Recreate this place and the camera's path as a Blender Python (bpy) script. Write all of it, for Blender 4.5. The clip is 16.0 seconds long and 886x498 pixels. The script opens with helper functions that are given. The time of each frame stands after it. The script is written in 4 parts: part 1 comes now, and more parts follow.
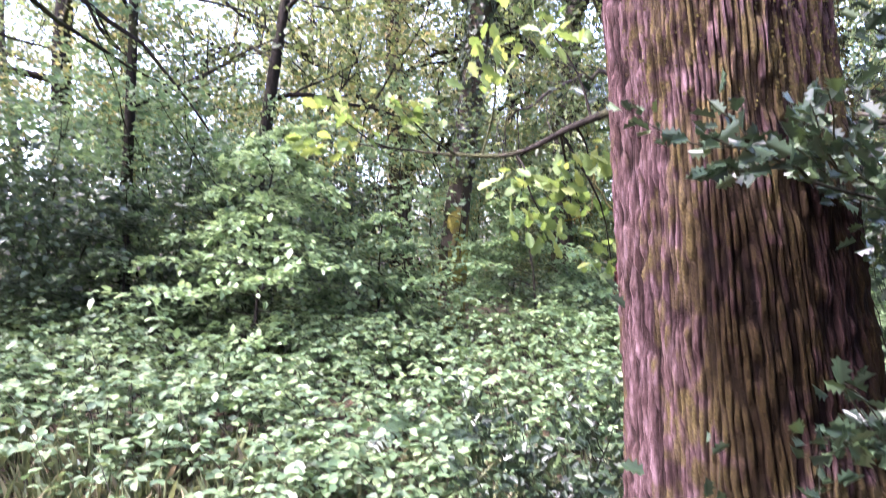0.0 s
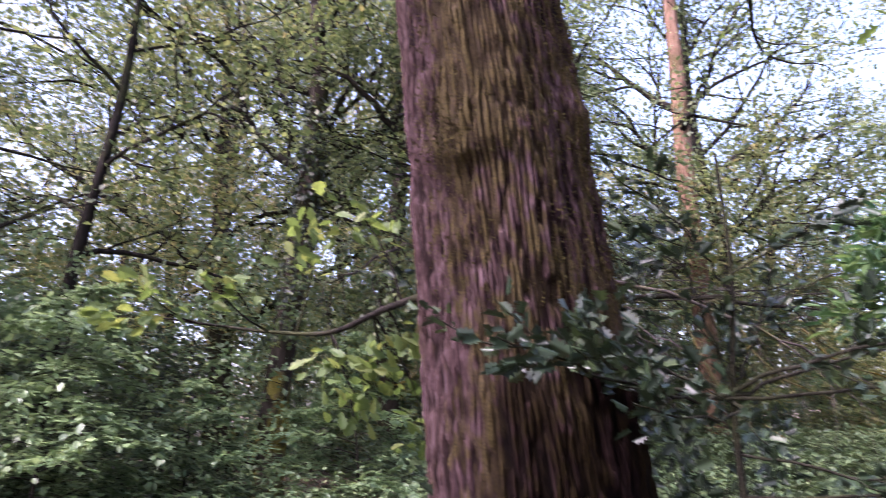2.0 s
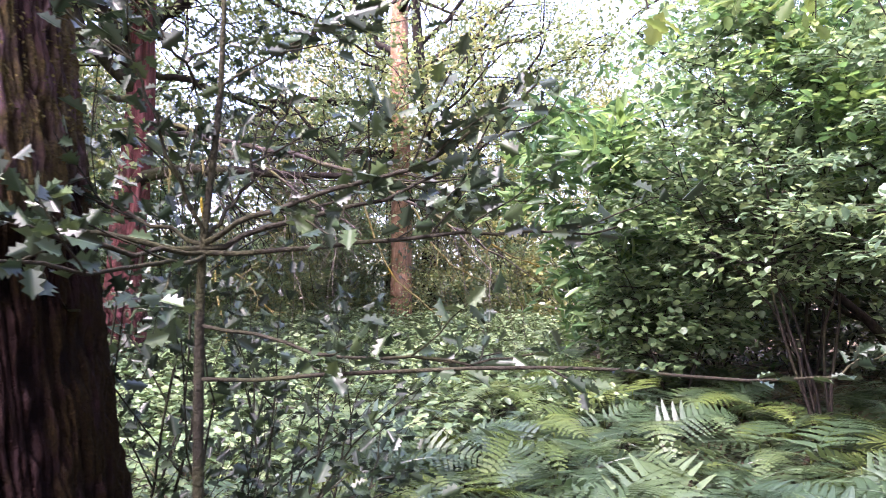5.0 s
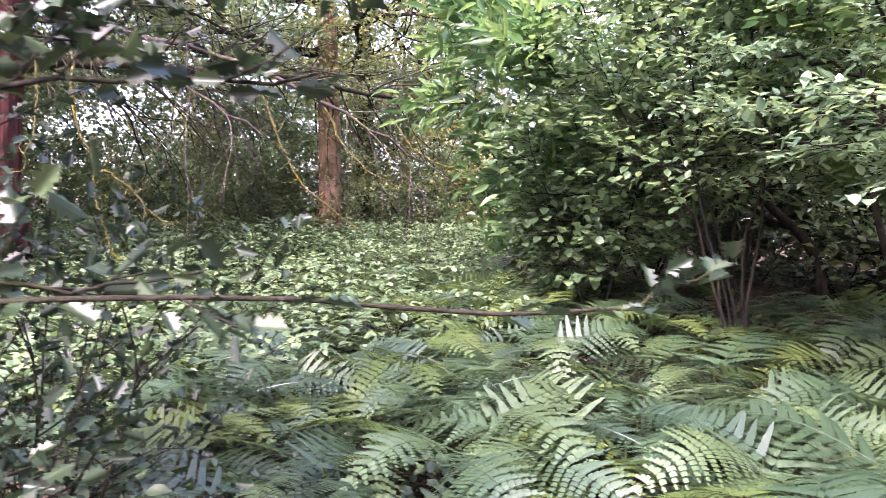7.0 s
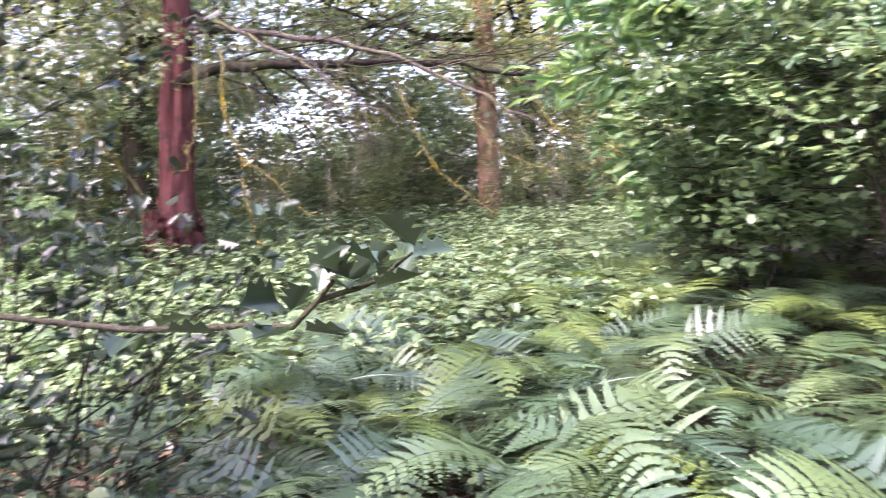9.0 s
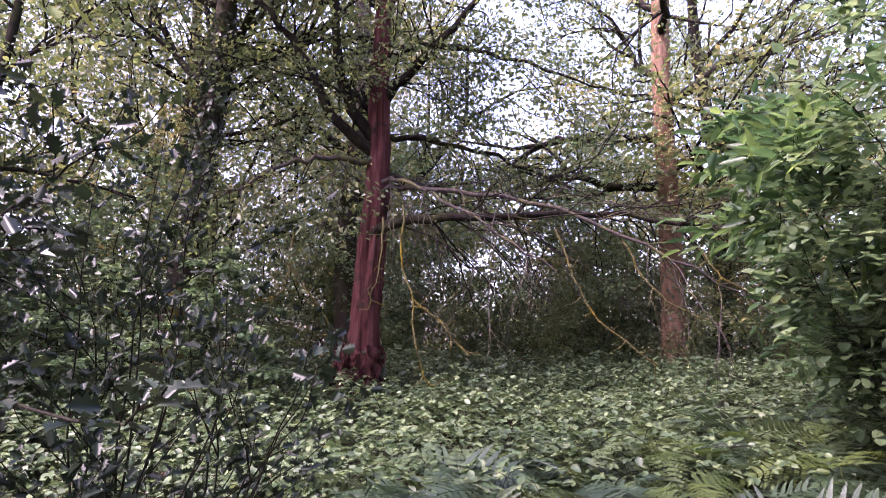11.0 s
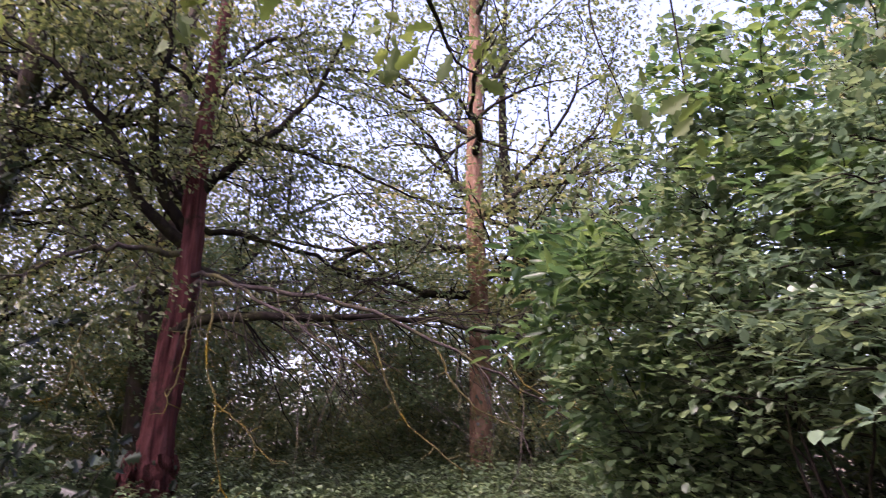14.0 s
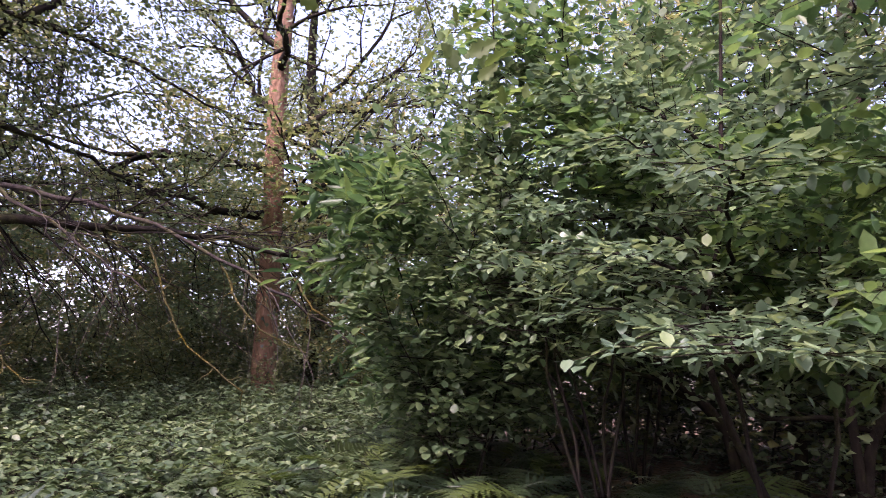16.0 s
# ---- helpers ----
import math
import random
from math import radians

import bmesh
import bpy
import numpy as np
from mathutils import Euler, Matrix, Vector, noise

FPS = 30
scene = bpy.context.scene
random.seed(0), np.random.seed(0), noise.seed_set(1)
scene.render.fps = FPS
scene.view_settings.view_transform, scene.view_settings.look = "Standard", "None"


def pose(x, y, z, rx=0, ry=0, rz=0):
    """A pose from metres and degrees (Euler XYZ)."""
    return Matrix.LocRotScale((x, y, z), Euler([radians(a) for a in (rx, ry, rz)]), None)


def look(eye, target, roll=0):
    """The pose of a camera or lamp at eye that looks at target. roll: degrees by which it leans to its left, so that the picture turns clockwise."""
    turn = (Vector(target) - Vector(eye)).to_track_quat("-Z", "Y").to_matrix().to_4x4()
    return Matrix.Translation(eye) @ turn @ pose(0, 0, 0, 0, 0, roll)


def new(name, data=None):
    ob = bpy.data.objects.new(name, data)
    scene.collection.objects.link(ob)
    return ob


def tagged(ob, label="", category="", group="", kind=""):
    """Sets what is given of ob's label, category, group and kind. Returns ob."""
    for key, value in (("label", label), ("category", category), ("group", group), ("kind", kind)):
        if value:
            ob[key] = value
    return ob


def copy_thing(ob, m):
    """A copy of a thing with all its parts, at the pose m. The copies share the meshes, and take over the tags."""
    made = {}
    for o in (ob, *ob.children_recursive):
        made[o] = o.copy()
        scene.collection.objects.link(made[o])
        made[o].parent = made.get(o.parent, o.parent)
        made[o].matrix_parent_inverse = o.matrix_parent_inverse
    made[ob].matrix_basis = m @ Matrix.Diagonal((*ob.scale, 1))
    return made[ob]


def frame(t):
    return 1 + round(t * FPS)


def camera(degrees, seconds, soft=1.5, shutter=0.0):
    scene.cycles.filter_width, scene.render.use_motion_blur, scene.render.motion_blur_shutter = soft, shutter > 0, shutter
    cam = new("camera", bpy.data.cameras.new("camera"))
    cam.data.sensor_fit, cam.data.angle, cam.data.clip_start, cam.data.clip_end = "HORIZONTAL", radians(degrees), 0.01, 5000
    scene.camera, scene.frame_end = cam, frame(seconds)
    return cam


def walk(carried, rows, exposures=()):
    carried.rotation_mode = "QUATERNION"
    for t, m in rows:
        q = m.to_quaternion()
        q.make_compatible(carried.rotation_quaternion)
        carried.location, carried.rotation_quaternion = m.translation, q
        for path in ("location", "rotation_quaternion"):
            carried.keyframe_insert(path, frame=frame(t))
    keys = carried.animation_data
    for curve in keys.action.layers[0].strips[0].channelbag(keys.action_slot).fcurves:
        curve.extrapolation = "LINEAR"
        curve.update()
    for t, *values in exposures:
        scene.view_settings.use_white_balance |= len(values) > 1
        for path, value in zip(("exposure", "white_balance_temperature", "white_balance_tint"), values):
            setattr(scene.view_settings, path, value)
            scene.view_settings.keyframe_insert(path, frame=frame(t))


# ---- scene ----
cam = camera(66.4, 16.0, soft=0.7, shutter=0.3)
PATH = [
    (0, (0.155, 0.002, 1.496), (0.071, 2.001, 1.508), 0.4),
    (0.5, (0.141, -0.016, 1.561), (-0.003, 1.962, 1.822), -0.2),
    (1, (0.145, 0.018, 1.592), (0.003, 1.98, 1.957), -0.3),
    (1.5, (0.161, -0.015, 1.615), (0.226, 1.909, 2.159), 1.2),
    (2, (0.221, -0.032, 1.588), (0.622, 1.871, 2.056), -0.6),
    (2.5, (0.372, 0.002, 1.573), (1.141, 1.816, 1.919), -0.8),
    (3, (0.53, -0.02, 1.537), (1.505, 1.717, 1.716), 0.3),
    (3.5, (0.654, 0.043, 1.491), (1.794, 1.679, 1.64), -0.0),
    (3.7, (0.71, 0.098, 1.49), (1.804, 1.761, 1.685), -0.2),
    (5.8, (1.45, 0.42, 1.536), (2.61, 2.049, 1.563), 0.9),
    (6, (1.518, 0.467, 1.531), (2.716, 2.068, 1.51), 0.1),
    (6.5, (1.626, 0.506, 1.511), (2.814, 2.112, 1.42), -1.0),
    (7, (1.875, 0.46, 1.492), (3.09, 2.044, 1.372), 0.4),
    (7.5, (2.063, 0.396, 1.472), (3.372, 1.902, 1.328), 0.6),
    (8, (2.278, 0.399, 1.445), (3.618, 1.875, 1.275), 0.6),
    (8.5, (2.45, 0.413, 1.456), (3.71, 1.95, 1.233), -0.3),
    (9, (2.536, 0.438, 1.466), (3.258, 2.296, 1.31), -1.8),
    (9.2, (2.578, 0.442, 1.482), (3.125, 2.357, 1.294), -0.7),
    (11.3, (3.05, -0.1, 1.5), (3.166, 1.873, 1.807), 0.9),
    (11.5, (3.05, -0.1, 1.5), (3.165, 1.87, 1.827), 0.7),
    (12, (3.05, -0.1, 1.5), (3.143, 1.844, 1.961), 0.2),
    (12.5, (3.05, -0.1, 1.5), (3.198, 1.813, 2.067), 1.3),
    (13, (3.05, -0.1, 1.5), (3.322, 1.771, 2.153), 1.9),
    (13.5, (3.05, -0.1, 1.5), (3.464, 1.744, 2.153), 1.4),
    (14, (3.05, -0.1, 1.5), (3.672, 1.716, 2.06), 0.6),
    (14.5, (3.05, -0.1, 1.5), (3.852, 1.662, 2.002), 0.7),
    (15, (3.05, -0.1, 1.5), (3.976, 1.614, 1.954), 1.2),
    (15.5, (3.05, -0.1, 1.5), (4.117, 1.543, 1.902), 1.7),
    (16, (3.05, -0.1, 1.5), (4.221, 1.481, 1.862), 1.6),
]
walk(cam, [(t, look(eye, target, roll)) for t, eye, target, roll in PATH],
     [(0, 4.05, 5900, 37), (0.5, 3.55, 5750, 40), (1.0, 3.15, 5750, 42), (1.5, 2.9, 5850, 43), (2.5, 2.7, 6050, 44), (3.5, 3.4, 6050, 43), (5.8, 3.9, 6200, 44), (8.5, 4.05, 6250, 43), (9.2, 4.25, 6250, 42), (11.3, 2.75, 6200, 57), (12.5, 2.5, 6200, 57), (13.5, 2.35, 6500, 53), (16, 2.45, 6450, 50)])

# world: bright thin overcast with breaks of blue
world = bpy.data.worlds.new("sky")
scene.world = world
world.use_nodes = True
wn = world.node_tree.nodes
sky = wn.new("ShaderNodeTexSky")
sky.sky_type, sky.sun_disc = "NISHITA", False
sky.sun_elevation, sky.sun_rotation = radians(52), radians(248)
sky.air_density, sky.dust_density, sky.ozone_density = 1.0, 4.0, 1.0
wn["Background"].inputs["Strength"].default_value = 0.15
world.node_tree.links.new(sky.outputs[0], wn["Background"].inputs["Color"])
sun = new("sun", bpy.data.lights.new("sun", "SUN"))
sun.data.energy, sun.data.angle, sun.data.color = 2.0, radians(25), (1.0, 0.97, 0.93)
sun.matrix_world = look((0, 0, 0), (math.sin(radians(68)), math.cos(radians(68)), -math.tan(radians(52))))

rng = np.random.default_rng(7)


# ---------------------------------------------------------------- materials
def nodes_of(name):
    m = bpy.data.materials.new(name)
    m.use_nodes = True
    t = m.node_tree
    return m, t, t.nodes, t.links, t.nodes["Principled BSDF"]


def ramp(n, stops):
    r = n.new("ShaderNodeValToRGB")
    while len(r.color_ramp.elements) < len(stops):
        r.color_ramp.elements.new(0.5)
    for e, (p, c) in zip(r.color_ramp.elements, stops):
        e.position, e.color = p, (*c, 1)
    return r


def leaf_mat(name, stops, rough=0.42, trans=0.35, spec=0.5, blotch=0.25, tone=0.52, vary=0.2, whole=False):
    stops = [(p, tuple(tone * v for v in c)) for p, c in stops]
    trans *= 0.8
    m, t, n, l, b = nodes_of(name)
    g = n.new("ShaderNodeNewGeometry")
    oi = n.new("ShaderNodeObjectInfo")
    add = n.new("ShaderNodeMath")
    add.operation = "ADD"
    sc = n.new("ShaderNodeMath")
    sc.operation = "MULTIPLY_ADD"
    sc.inputs[1].default_value, sc.inputs[2].default_value = vary, -0.5 * vary
    l.new(oi.outputs["Random"], sc.inputs[0])
    l.new(g.outputs["Random Per Island"], add.inputs[0])
    l.new(sc.outputs[0], add.inputs[1])
    r = ramp(n, stops)
    l.new((oi.outputs["Random"] if whole else add.outputs[0]), r.inputs[0])
    tc = n.new("ShaderNodeTexCoord")
    nz = n.new("ShaderNodeTexNoise")
    nz.inputs["Scale"].default_value, nz.inputs["Detail"].default_value = 34.0, 2.0
    l.new(tc.outputs["Object"], nz.inputs["Vector"])
    hs = n.new("ShaderNodeHueSaturation")
    mr = n.new("ShaderNodeMapRange")
    mr.inputs["To Min"].default_value, mr.inputs["To Max"].default_value = 1 - blotch, 1 + blotch
    l.new(nz.outputs["Fac"], mr.inputs["Value"])
    hs.inputs["Saturation"].default_value = 0.82
    l.new(mr.outputs[0], hs.inputs["Value"])
    l.new(r.outputs[0], hs.inputs["Color"])
    l.new(hs.outputs[0], b.inputs["Base Color"])
    b.inputs["Roughness"].default_value = rough
    b.inputs["Specular IOR Level"].default_value = spec
    tr = n.new("ShaderNodeBsdfTranslucent")
    hs2 = n.new("ShaderNodeHueSaturation")
    hs2.inputs["Value"].default_value, hs2.inputs["Saturation"].default_value, hs2.inputs["Hue"].default_value = 1.7, 1.15, 0.48
    l.new(hs.outputs[0], hs2.inputs["Color"])
    l.new(hs2.outputs[0], tr.inputs["Color"])
    mix = n.new("ShaderNodeMixShader")
    mix.inputs[0].default_value = trans
    l.new(b.outputs[0], mix.inputs[1])
    l.new(tr.outputs[0], mix.inputs[2])
    l.new(mix.outputs[0], n["Material Output"].inputs[0])
    return m


def bark_mat(name, stops, patch=None, amount=0.5, stretch=0.15, scale=18.0, bump=0.6, rough=0.85, patch_scale=2.2, tone=0.5):
    stops = [(p, tuple(tone * v for v in c)) for p, c in stops]
    patch = patch and [(p, tuple(tone * v for v in c)) for p, c in patch]
    m, t, n, l, b = nodes_of(name)
    tc = n.new("ShaderNodeTexCoord")
    mp = n.new("ShaderNodeMapping")
    mp.inputs["Scale"].default_value = (1, 1, stretch)
    l.new(tc.outputs["Object"], mp.inputs["Vector"])
    nz = n.new("ShaderNodeTexNoise")
    nz.inputs["Scale"].default_value, nz.inputs["Detail"].default_value, nz.inputs["Roughness"].default_value = scale, 5, 0.65
    l.new(mp.outputs[0], nz.inputs["Vector"])
    r = ramp(n, stops)
    l.new(nz.outputs["Fac"], r.inputs[0])
    col = r.outputs[0]
    fine = n.new("ShaderNodeTexNoise")
    fine.inputs["Scale"].default_value, fine.inputs["Detail"].default_value = 90.0, 4
    l.new(tc.outputs["Object"], fine.inputs["Vector"])
    if patch:
        pn = n.new("ShaderNodeTexNoise")
        pn.inputs["Scale"].default_value, pn.inputs["Detail"].default_value, pn.inputs["Roughness"].default_value = patch_scale, 6, 0.7
        l.new(tc.outputs["Object"], pn.inputs["Vector"])
        pr = ramp(n, [(0.62 - amount * 0.35, (0, 0, 0)), (0.74 - amount * 0.35, (1, 1, 1))])
        l.new(pn.outputs["Fac"], pr.inputs[0])
        pc = ramp(n, patch)
        l.new(fine.outputs["Fac"], pc.inputs[0])
        mx = n.new("ShaderNodeMix")
        mx.data_type = "RGBA"
        l.new(pr.outputs[0], mx.inputs["Factor"])
        l.new(col, mx.inputs["A"])
        l.new(pc.outputs[0], mx.inputs["B"])
        col = mx.outputs["Result"]
    l.new(col, b.inputs["Base Color"])
    b.inputs["Roughness"].default_value = rough
    b.inputs["Specular IOR Level"].default_value = 0.1
    ad = n.new("ShaderNodeMath")
    ad.operation = "MULTIPLY_ADD"
    ad.inputs[1].default_value = 0.7
    l.new(fine.outputs["Fac"], ad.inputs[0])
    l.new(nz.outputs["Fac"], ad.inputs[2])
    bp = n.new("ShaderNodeBump")
    bp.inputs["Strength"].default_value, bp.inputs["Distance"].default_value = bump, 0.02
    l.new(ad.outputs[0], bp.inputs["Height"])
    l.new(bp.outputs[0], b.inputs["Normal"])
    return m


ALGAE = [(0.3, (0.06, 0.065, 0.025)), (0.7, (0.15, 0.16, 0.07))]


def oak_bark_mat():
    """Purple-brown ridges over shade-darkened clefts; ochre moss and one painted shade-and-wet patch by the mesh's own
    maps.
    """
    m, t, n, l, b = nodes_of("oak_bark")
    tc = n.new("ShaderNodeTexCoord")

    def noise(scale, detail, stretch=1.0):
        mp, nz = n.new("ShaderNodeMapping"), n.new("ShaderNodeTexNoise")
        mp.inputs["Scale"].default_value = (1, 1, stretch)
        nz.inputs["Scale"].default_value, nz.inputs["Detail"].default_value, nz.inputs["Roughness"].default_value = scale, detail, 0.65
        l.new(tc.outputs["Object"], mp.inputs["Vector"])
        l.new(mp.outputs[0], nz.inputs["Vector"])
        return nz.outputs["Fac"]

    def mixed(kind, fac, x, y):
        mx = n.new("ShaderNodeMix")
        mx.data_type, mx.blend_type = "RGBA", kind
        for k, v in (("Factor", fac), ("A", x), ("B", y)):
            if isinstance(v, tuple):
                mx.inputs[k].default_value = (*v, 1)
            elif isinstance(v, float):
                mx.inputs[k].default_value = v
            else:
                l.new(v, mx.inputs[k])
        return mx.outputs["Result"]

    def channel(name):
        at = n.new("ShaderNodeAttribute")
        at.attribute_name = name
        return at.outputs["Fac"]

    grain, fine, broad = noise(60.0, 5, 0.2), noise(130.0, 4), noise(4.0, 4)
    bark = ramp(n, [(0.3, (0.016, 0.009, 0.010)), (0.5, (0.044, 0.029, 0.028)), (0.72, (0.108, 0.079, 0.084))])
    l.new(grain, bark.inputs[0])
    # Ridge map darkens the clefts in the colour, as shade between ridges would.
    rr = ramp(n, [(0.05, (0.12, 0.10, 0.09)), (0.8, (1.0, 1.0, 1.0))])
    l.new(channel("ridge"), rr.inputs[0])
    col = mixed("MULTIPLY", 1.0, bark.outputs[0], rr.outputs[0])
    tint = ramp(n, [(0.35, (0.80, 0.74, 0.66)), (0.65, (1.25, 1.15, 1.22))])
    l.new(broad, tint.inputs[0])
    col = mixed("MULTIPLY", 1.0, col, tint.outputs[0])
    mc = ramp(n, [(0.3, (0.012, 0.010, 0.004)), (0.7, (0.075, 0.060, 0.020))])
    l.new(fine, mc.inputs[0])
    col = mixed("MIX", channel("moss"), col, mc.outputs[0])
    # Lower-right darkening: shade painted into the bark colour, together with wet bark.
    shade_damp = mixed("MULTIPLY", 1.0, col, (0.22, 0.19, 0.17))
    col = mixed("MIX", channel("shade_damp"), col, shade_damp)
    l.new(col, b.inputs["Base Color"])
    b.inputs["Roughness"].default_value, b.inputs["Specular IOR Level"].default_value = 0.9, 0.04
    ad = n.new("ShaderNodeMath")
    ad.operation = "MULTIPLY_ADD"
    ad.inputs[1].default_value = 0.7
    l.new(fine, ad.inputs[0])
    l.new(grain, ad.inputs[2])
    bp = n.new("ShaderNodeBump")
    bp.inputs["Strength"].default_value, bp.inputs["Distance"].default_value = 0.8, 0.012
    l.new(ad.outputs[0], bp.inputs["Height"])
    l.new(bp.outputs[0], b.inputs["Normal"])
    return m


M_OAK = oak_bark_mat()
M_MOSS = bark_mat("moss", [(0.3, (0.06, 0.05, 0.012)), (0.7, (0.22, 0.19, 0.05))], None, 0, 1.0, 40.0, 1.0, tone=0.3)
M_IVYBARK = bark_mat("ivy_trunk_bark", [(0.3, (0.05, 0.04, 0.03)), (0.7, (0.20, 0.17, 0.12))], [(0.3, (0.16, 0.14, 0.03)), (0.7, (0.34, 0.30, 0.07))], 0.6, 0.2, 14.0, tone=0.6)
M_DARKBARK = bark_mat("dark_bark", [(0.3, (0.02, 0.017, 0.015)), (0.7, (0.085, 0.07, 0.055))], ALGAE, 0.35, 0.2, 16.0, tone=0.28)
M_GREYBARK = bark_mat("grey_brown_bark", [(0.3, (0.06, 0.048, 0.04)), (0.7, (0.24, 0.19, 0.15))], ALGAE, 0.4, 0.2, 14.0, tone=0.30)
M_PINE = bark_mat("orange_pine_bark", [(0.3, (0.17, 0.09, 0.055)), (0.5, (0.40, 0.24, 0.155)), (0.75, (0.56, 0.38, 0.27))], [(0.3, (0.16, 0.11, 0.05)), (0.7, (0.30, 0.22, 0.11))], 0.35, 0.25, 11.0, 0.8, tone=0.40)
M_RED = bark_mat("red_stripped_wood", [(0.25, (0.045, 0.016, 0.017)), (0.5, (0.24, 0.082, 0.08)), (0.75, (0.42, 0.20, 0.19))], [(0.3, (0.05, 0.03, 0.025)), (0.7, (0.12, 0.08, 0.06))], 0.25, 0.05, 16.0, 0.9, patch_scale=3.0, tone=0.36)
M_DEADTWIG = bark_mat("dead_twig", [(0.3, (0.07, 0.057, 0.052)), (0.7, (0.21, 0.18, 0.165))], [(0.3, (0.17, 0.16, 0.07)), (0.7, (0.30, 0.30, 0.14))], 0.35, 0.4, 20.0, tone=0.36)
M_LICHEN = bark_mat("lichen_crust", [(0.3, (0.24, 0.22, 0.07)), (0.7, (0.48, 0.44, 0.20))], [(0.3, (0.5, 0.36, 0.03)), (0.7, (0.6, 0.45, 0.06))], 0.35, 1.0, 60.0, 1.0, tone=0.24)
M_HOLLYBARK = bark_mat("holly_stem_bark", [(0.3, (0.035, 0.033, 0.022)), (0.7, (0.12, 0.11, 0.075))], ALGAE, 0.4, 0.4, 30.0, tone=0.17)
M_STIPE = bark_mat("fern_stalk", [(0.3, (0.10, 0.15, 0.03)), (0.7, (0.22, 0.26, 0.07))], None, 0, 0.3, 30.0, 0.2)
M_DEADFERN = leaf_mat("rust_dead_leaf", [(0.0, (0.07, 0.04, 0.025)), (1.0, (0.17, 0.10, 0.055))], 0.7, 0.15)

L_OAK = leaf_mat("oak_leaf", [(0.0, (0.10, 0.19, 0.030)), (0.5, (0.17, 0.28, 0.045)), (1.0, (0.29, 0.36, 0.06))], 0.55, 0.5, 0.25)
# One canopy green: sunlit copy lightened, shade copy darkened, in the colour itself.
L_CANOPY = leaf_mat("canopy_leaf", [(0.0, (0.045, 0.085, 0.022)), (0.5, (0.085, 0.13, 0.035)), (1.0, (0.16, 0.20, 0.05))], 0.45, 0.6, tone=0.85)
L_YELLOW = leaf_mat("sunlit_canopy_leaf", [(0.0, (0.10, 0.14, 0.03)), (0.6, (0.19, 0.22, 0.05)), (1.0, (0.30, 0.27, 0.08))], 0.45, 0.6, tone=0.8)
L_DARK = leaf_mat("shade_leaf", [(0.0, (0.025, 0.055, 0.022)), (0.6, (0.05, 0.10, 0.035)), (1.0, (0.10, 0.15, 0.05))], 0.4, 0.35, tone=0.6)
L_HAZEL = leaf_mat("hazel_leaf", [(0.0, (0.07, 0.155, 0.055)), (0.5, (0.13, 0.25, 0.09)), (1.0, (0.23, 0.36, 0.12))], 0.42, 0.55, 0.5, tone=0.56)
L_PALE = leaf_mat("pale_hazel_leaf", [(0.0, (0.09, 0.17, 0.055)), (0.5, (0.15, 0.26, 0.09)), (1.0, (0.24, 0.36, 0.12))], 0.42, 0.45, 0.6, tone=0.8)
L_CHESTNUT = leaf_mat("chestnut_leaf", [(0.0, (0.05, 0.16, 0.045)), (0.5, (0.10, 0.26, 0.065)), (1.0, (0.23, 0.42, 0.075))], 0.36, 0.58, 0.45, tone=0.46)
L_BEECH = leaf_mat("beech_leaf", [(0.0, (0.075, 0.155, 0.08)), (0.6, (0.13, 0.24, 0.11)), (1.0, (0.25, 0.37, 0.12))], 0.36, 0.40, 0.6, tone=0.72)
L_HOLLY = leaf_mat("holly_leaf", [(0.0, (0.014, 0.038, 0.016)), (0.7, (0.030, 0.07, 0.022)), (1.0, (0.07, 0.13, 0.03))], 0.40, 0.15, 0.35, tone=0.42)
L_BRAMBLE = leaf_mat("bramble_leaf", [(0.0, (0.055, 0.13, 0.035)), (0.5, (0.11, 0.22, 0.06)), (1.0, (0.22, 0.33, 0.10))], 0.52, 0.3)
L_FERN = leaf_mat("bracken_frond", [(0.0, (0.030, 0.090, 0.032)), (0.5, (0.060, 0.145, 0.040)), (1.0, (0.13, 0.23, 0.050))], 0.42, 0.28, 0.65, 0.3, tone=0.40, whole=True)
L_FERN2 = leaf_mat("bracken_frond_young", [(0.0, (0.11, 0.22, 0.020)), (1.0, (0.20, 0.31, 0.030))], 0.48, 0.42, 0.3, 0.3, tone=0.36, whole=True)
L_IVY = leaf_mat("ivy_leaf", [(0.0, (0.02, 0.045, 0.018)), (1.0, (0.06, 0.11, 0.035))], 0.35, 0.15)
L_GRASS = leaf_mat("grass_blade", [(0.0, (0.10, 0.15, 0.04)), (0.8, (0.22, 0.26, 0.09)), (1.0, (0.42, 0.36, 0.18))], 0.5, 0.3)


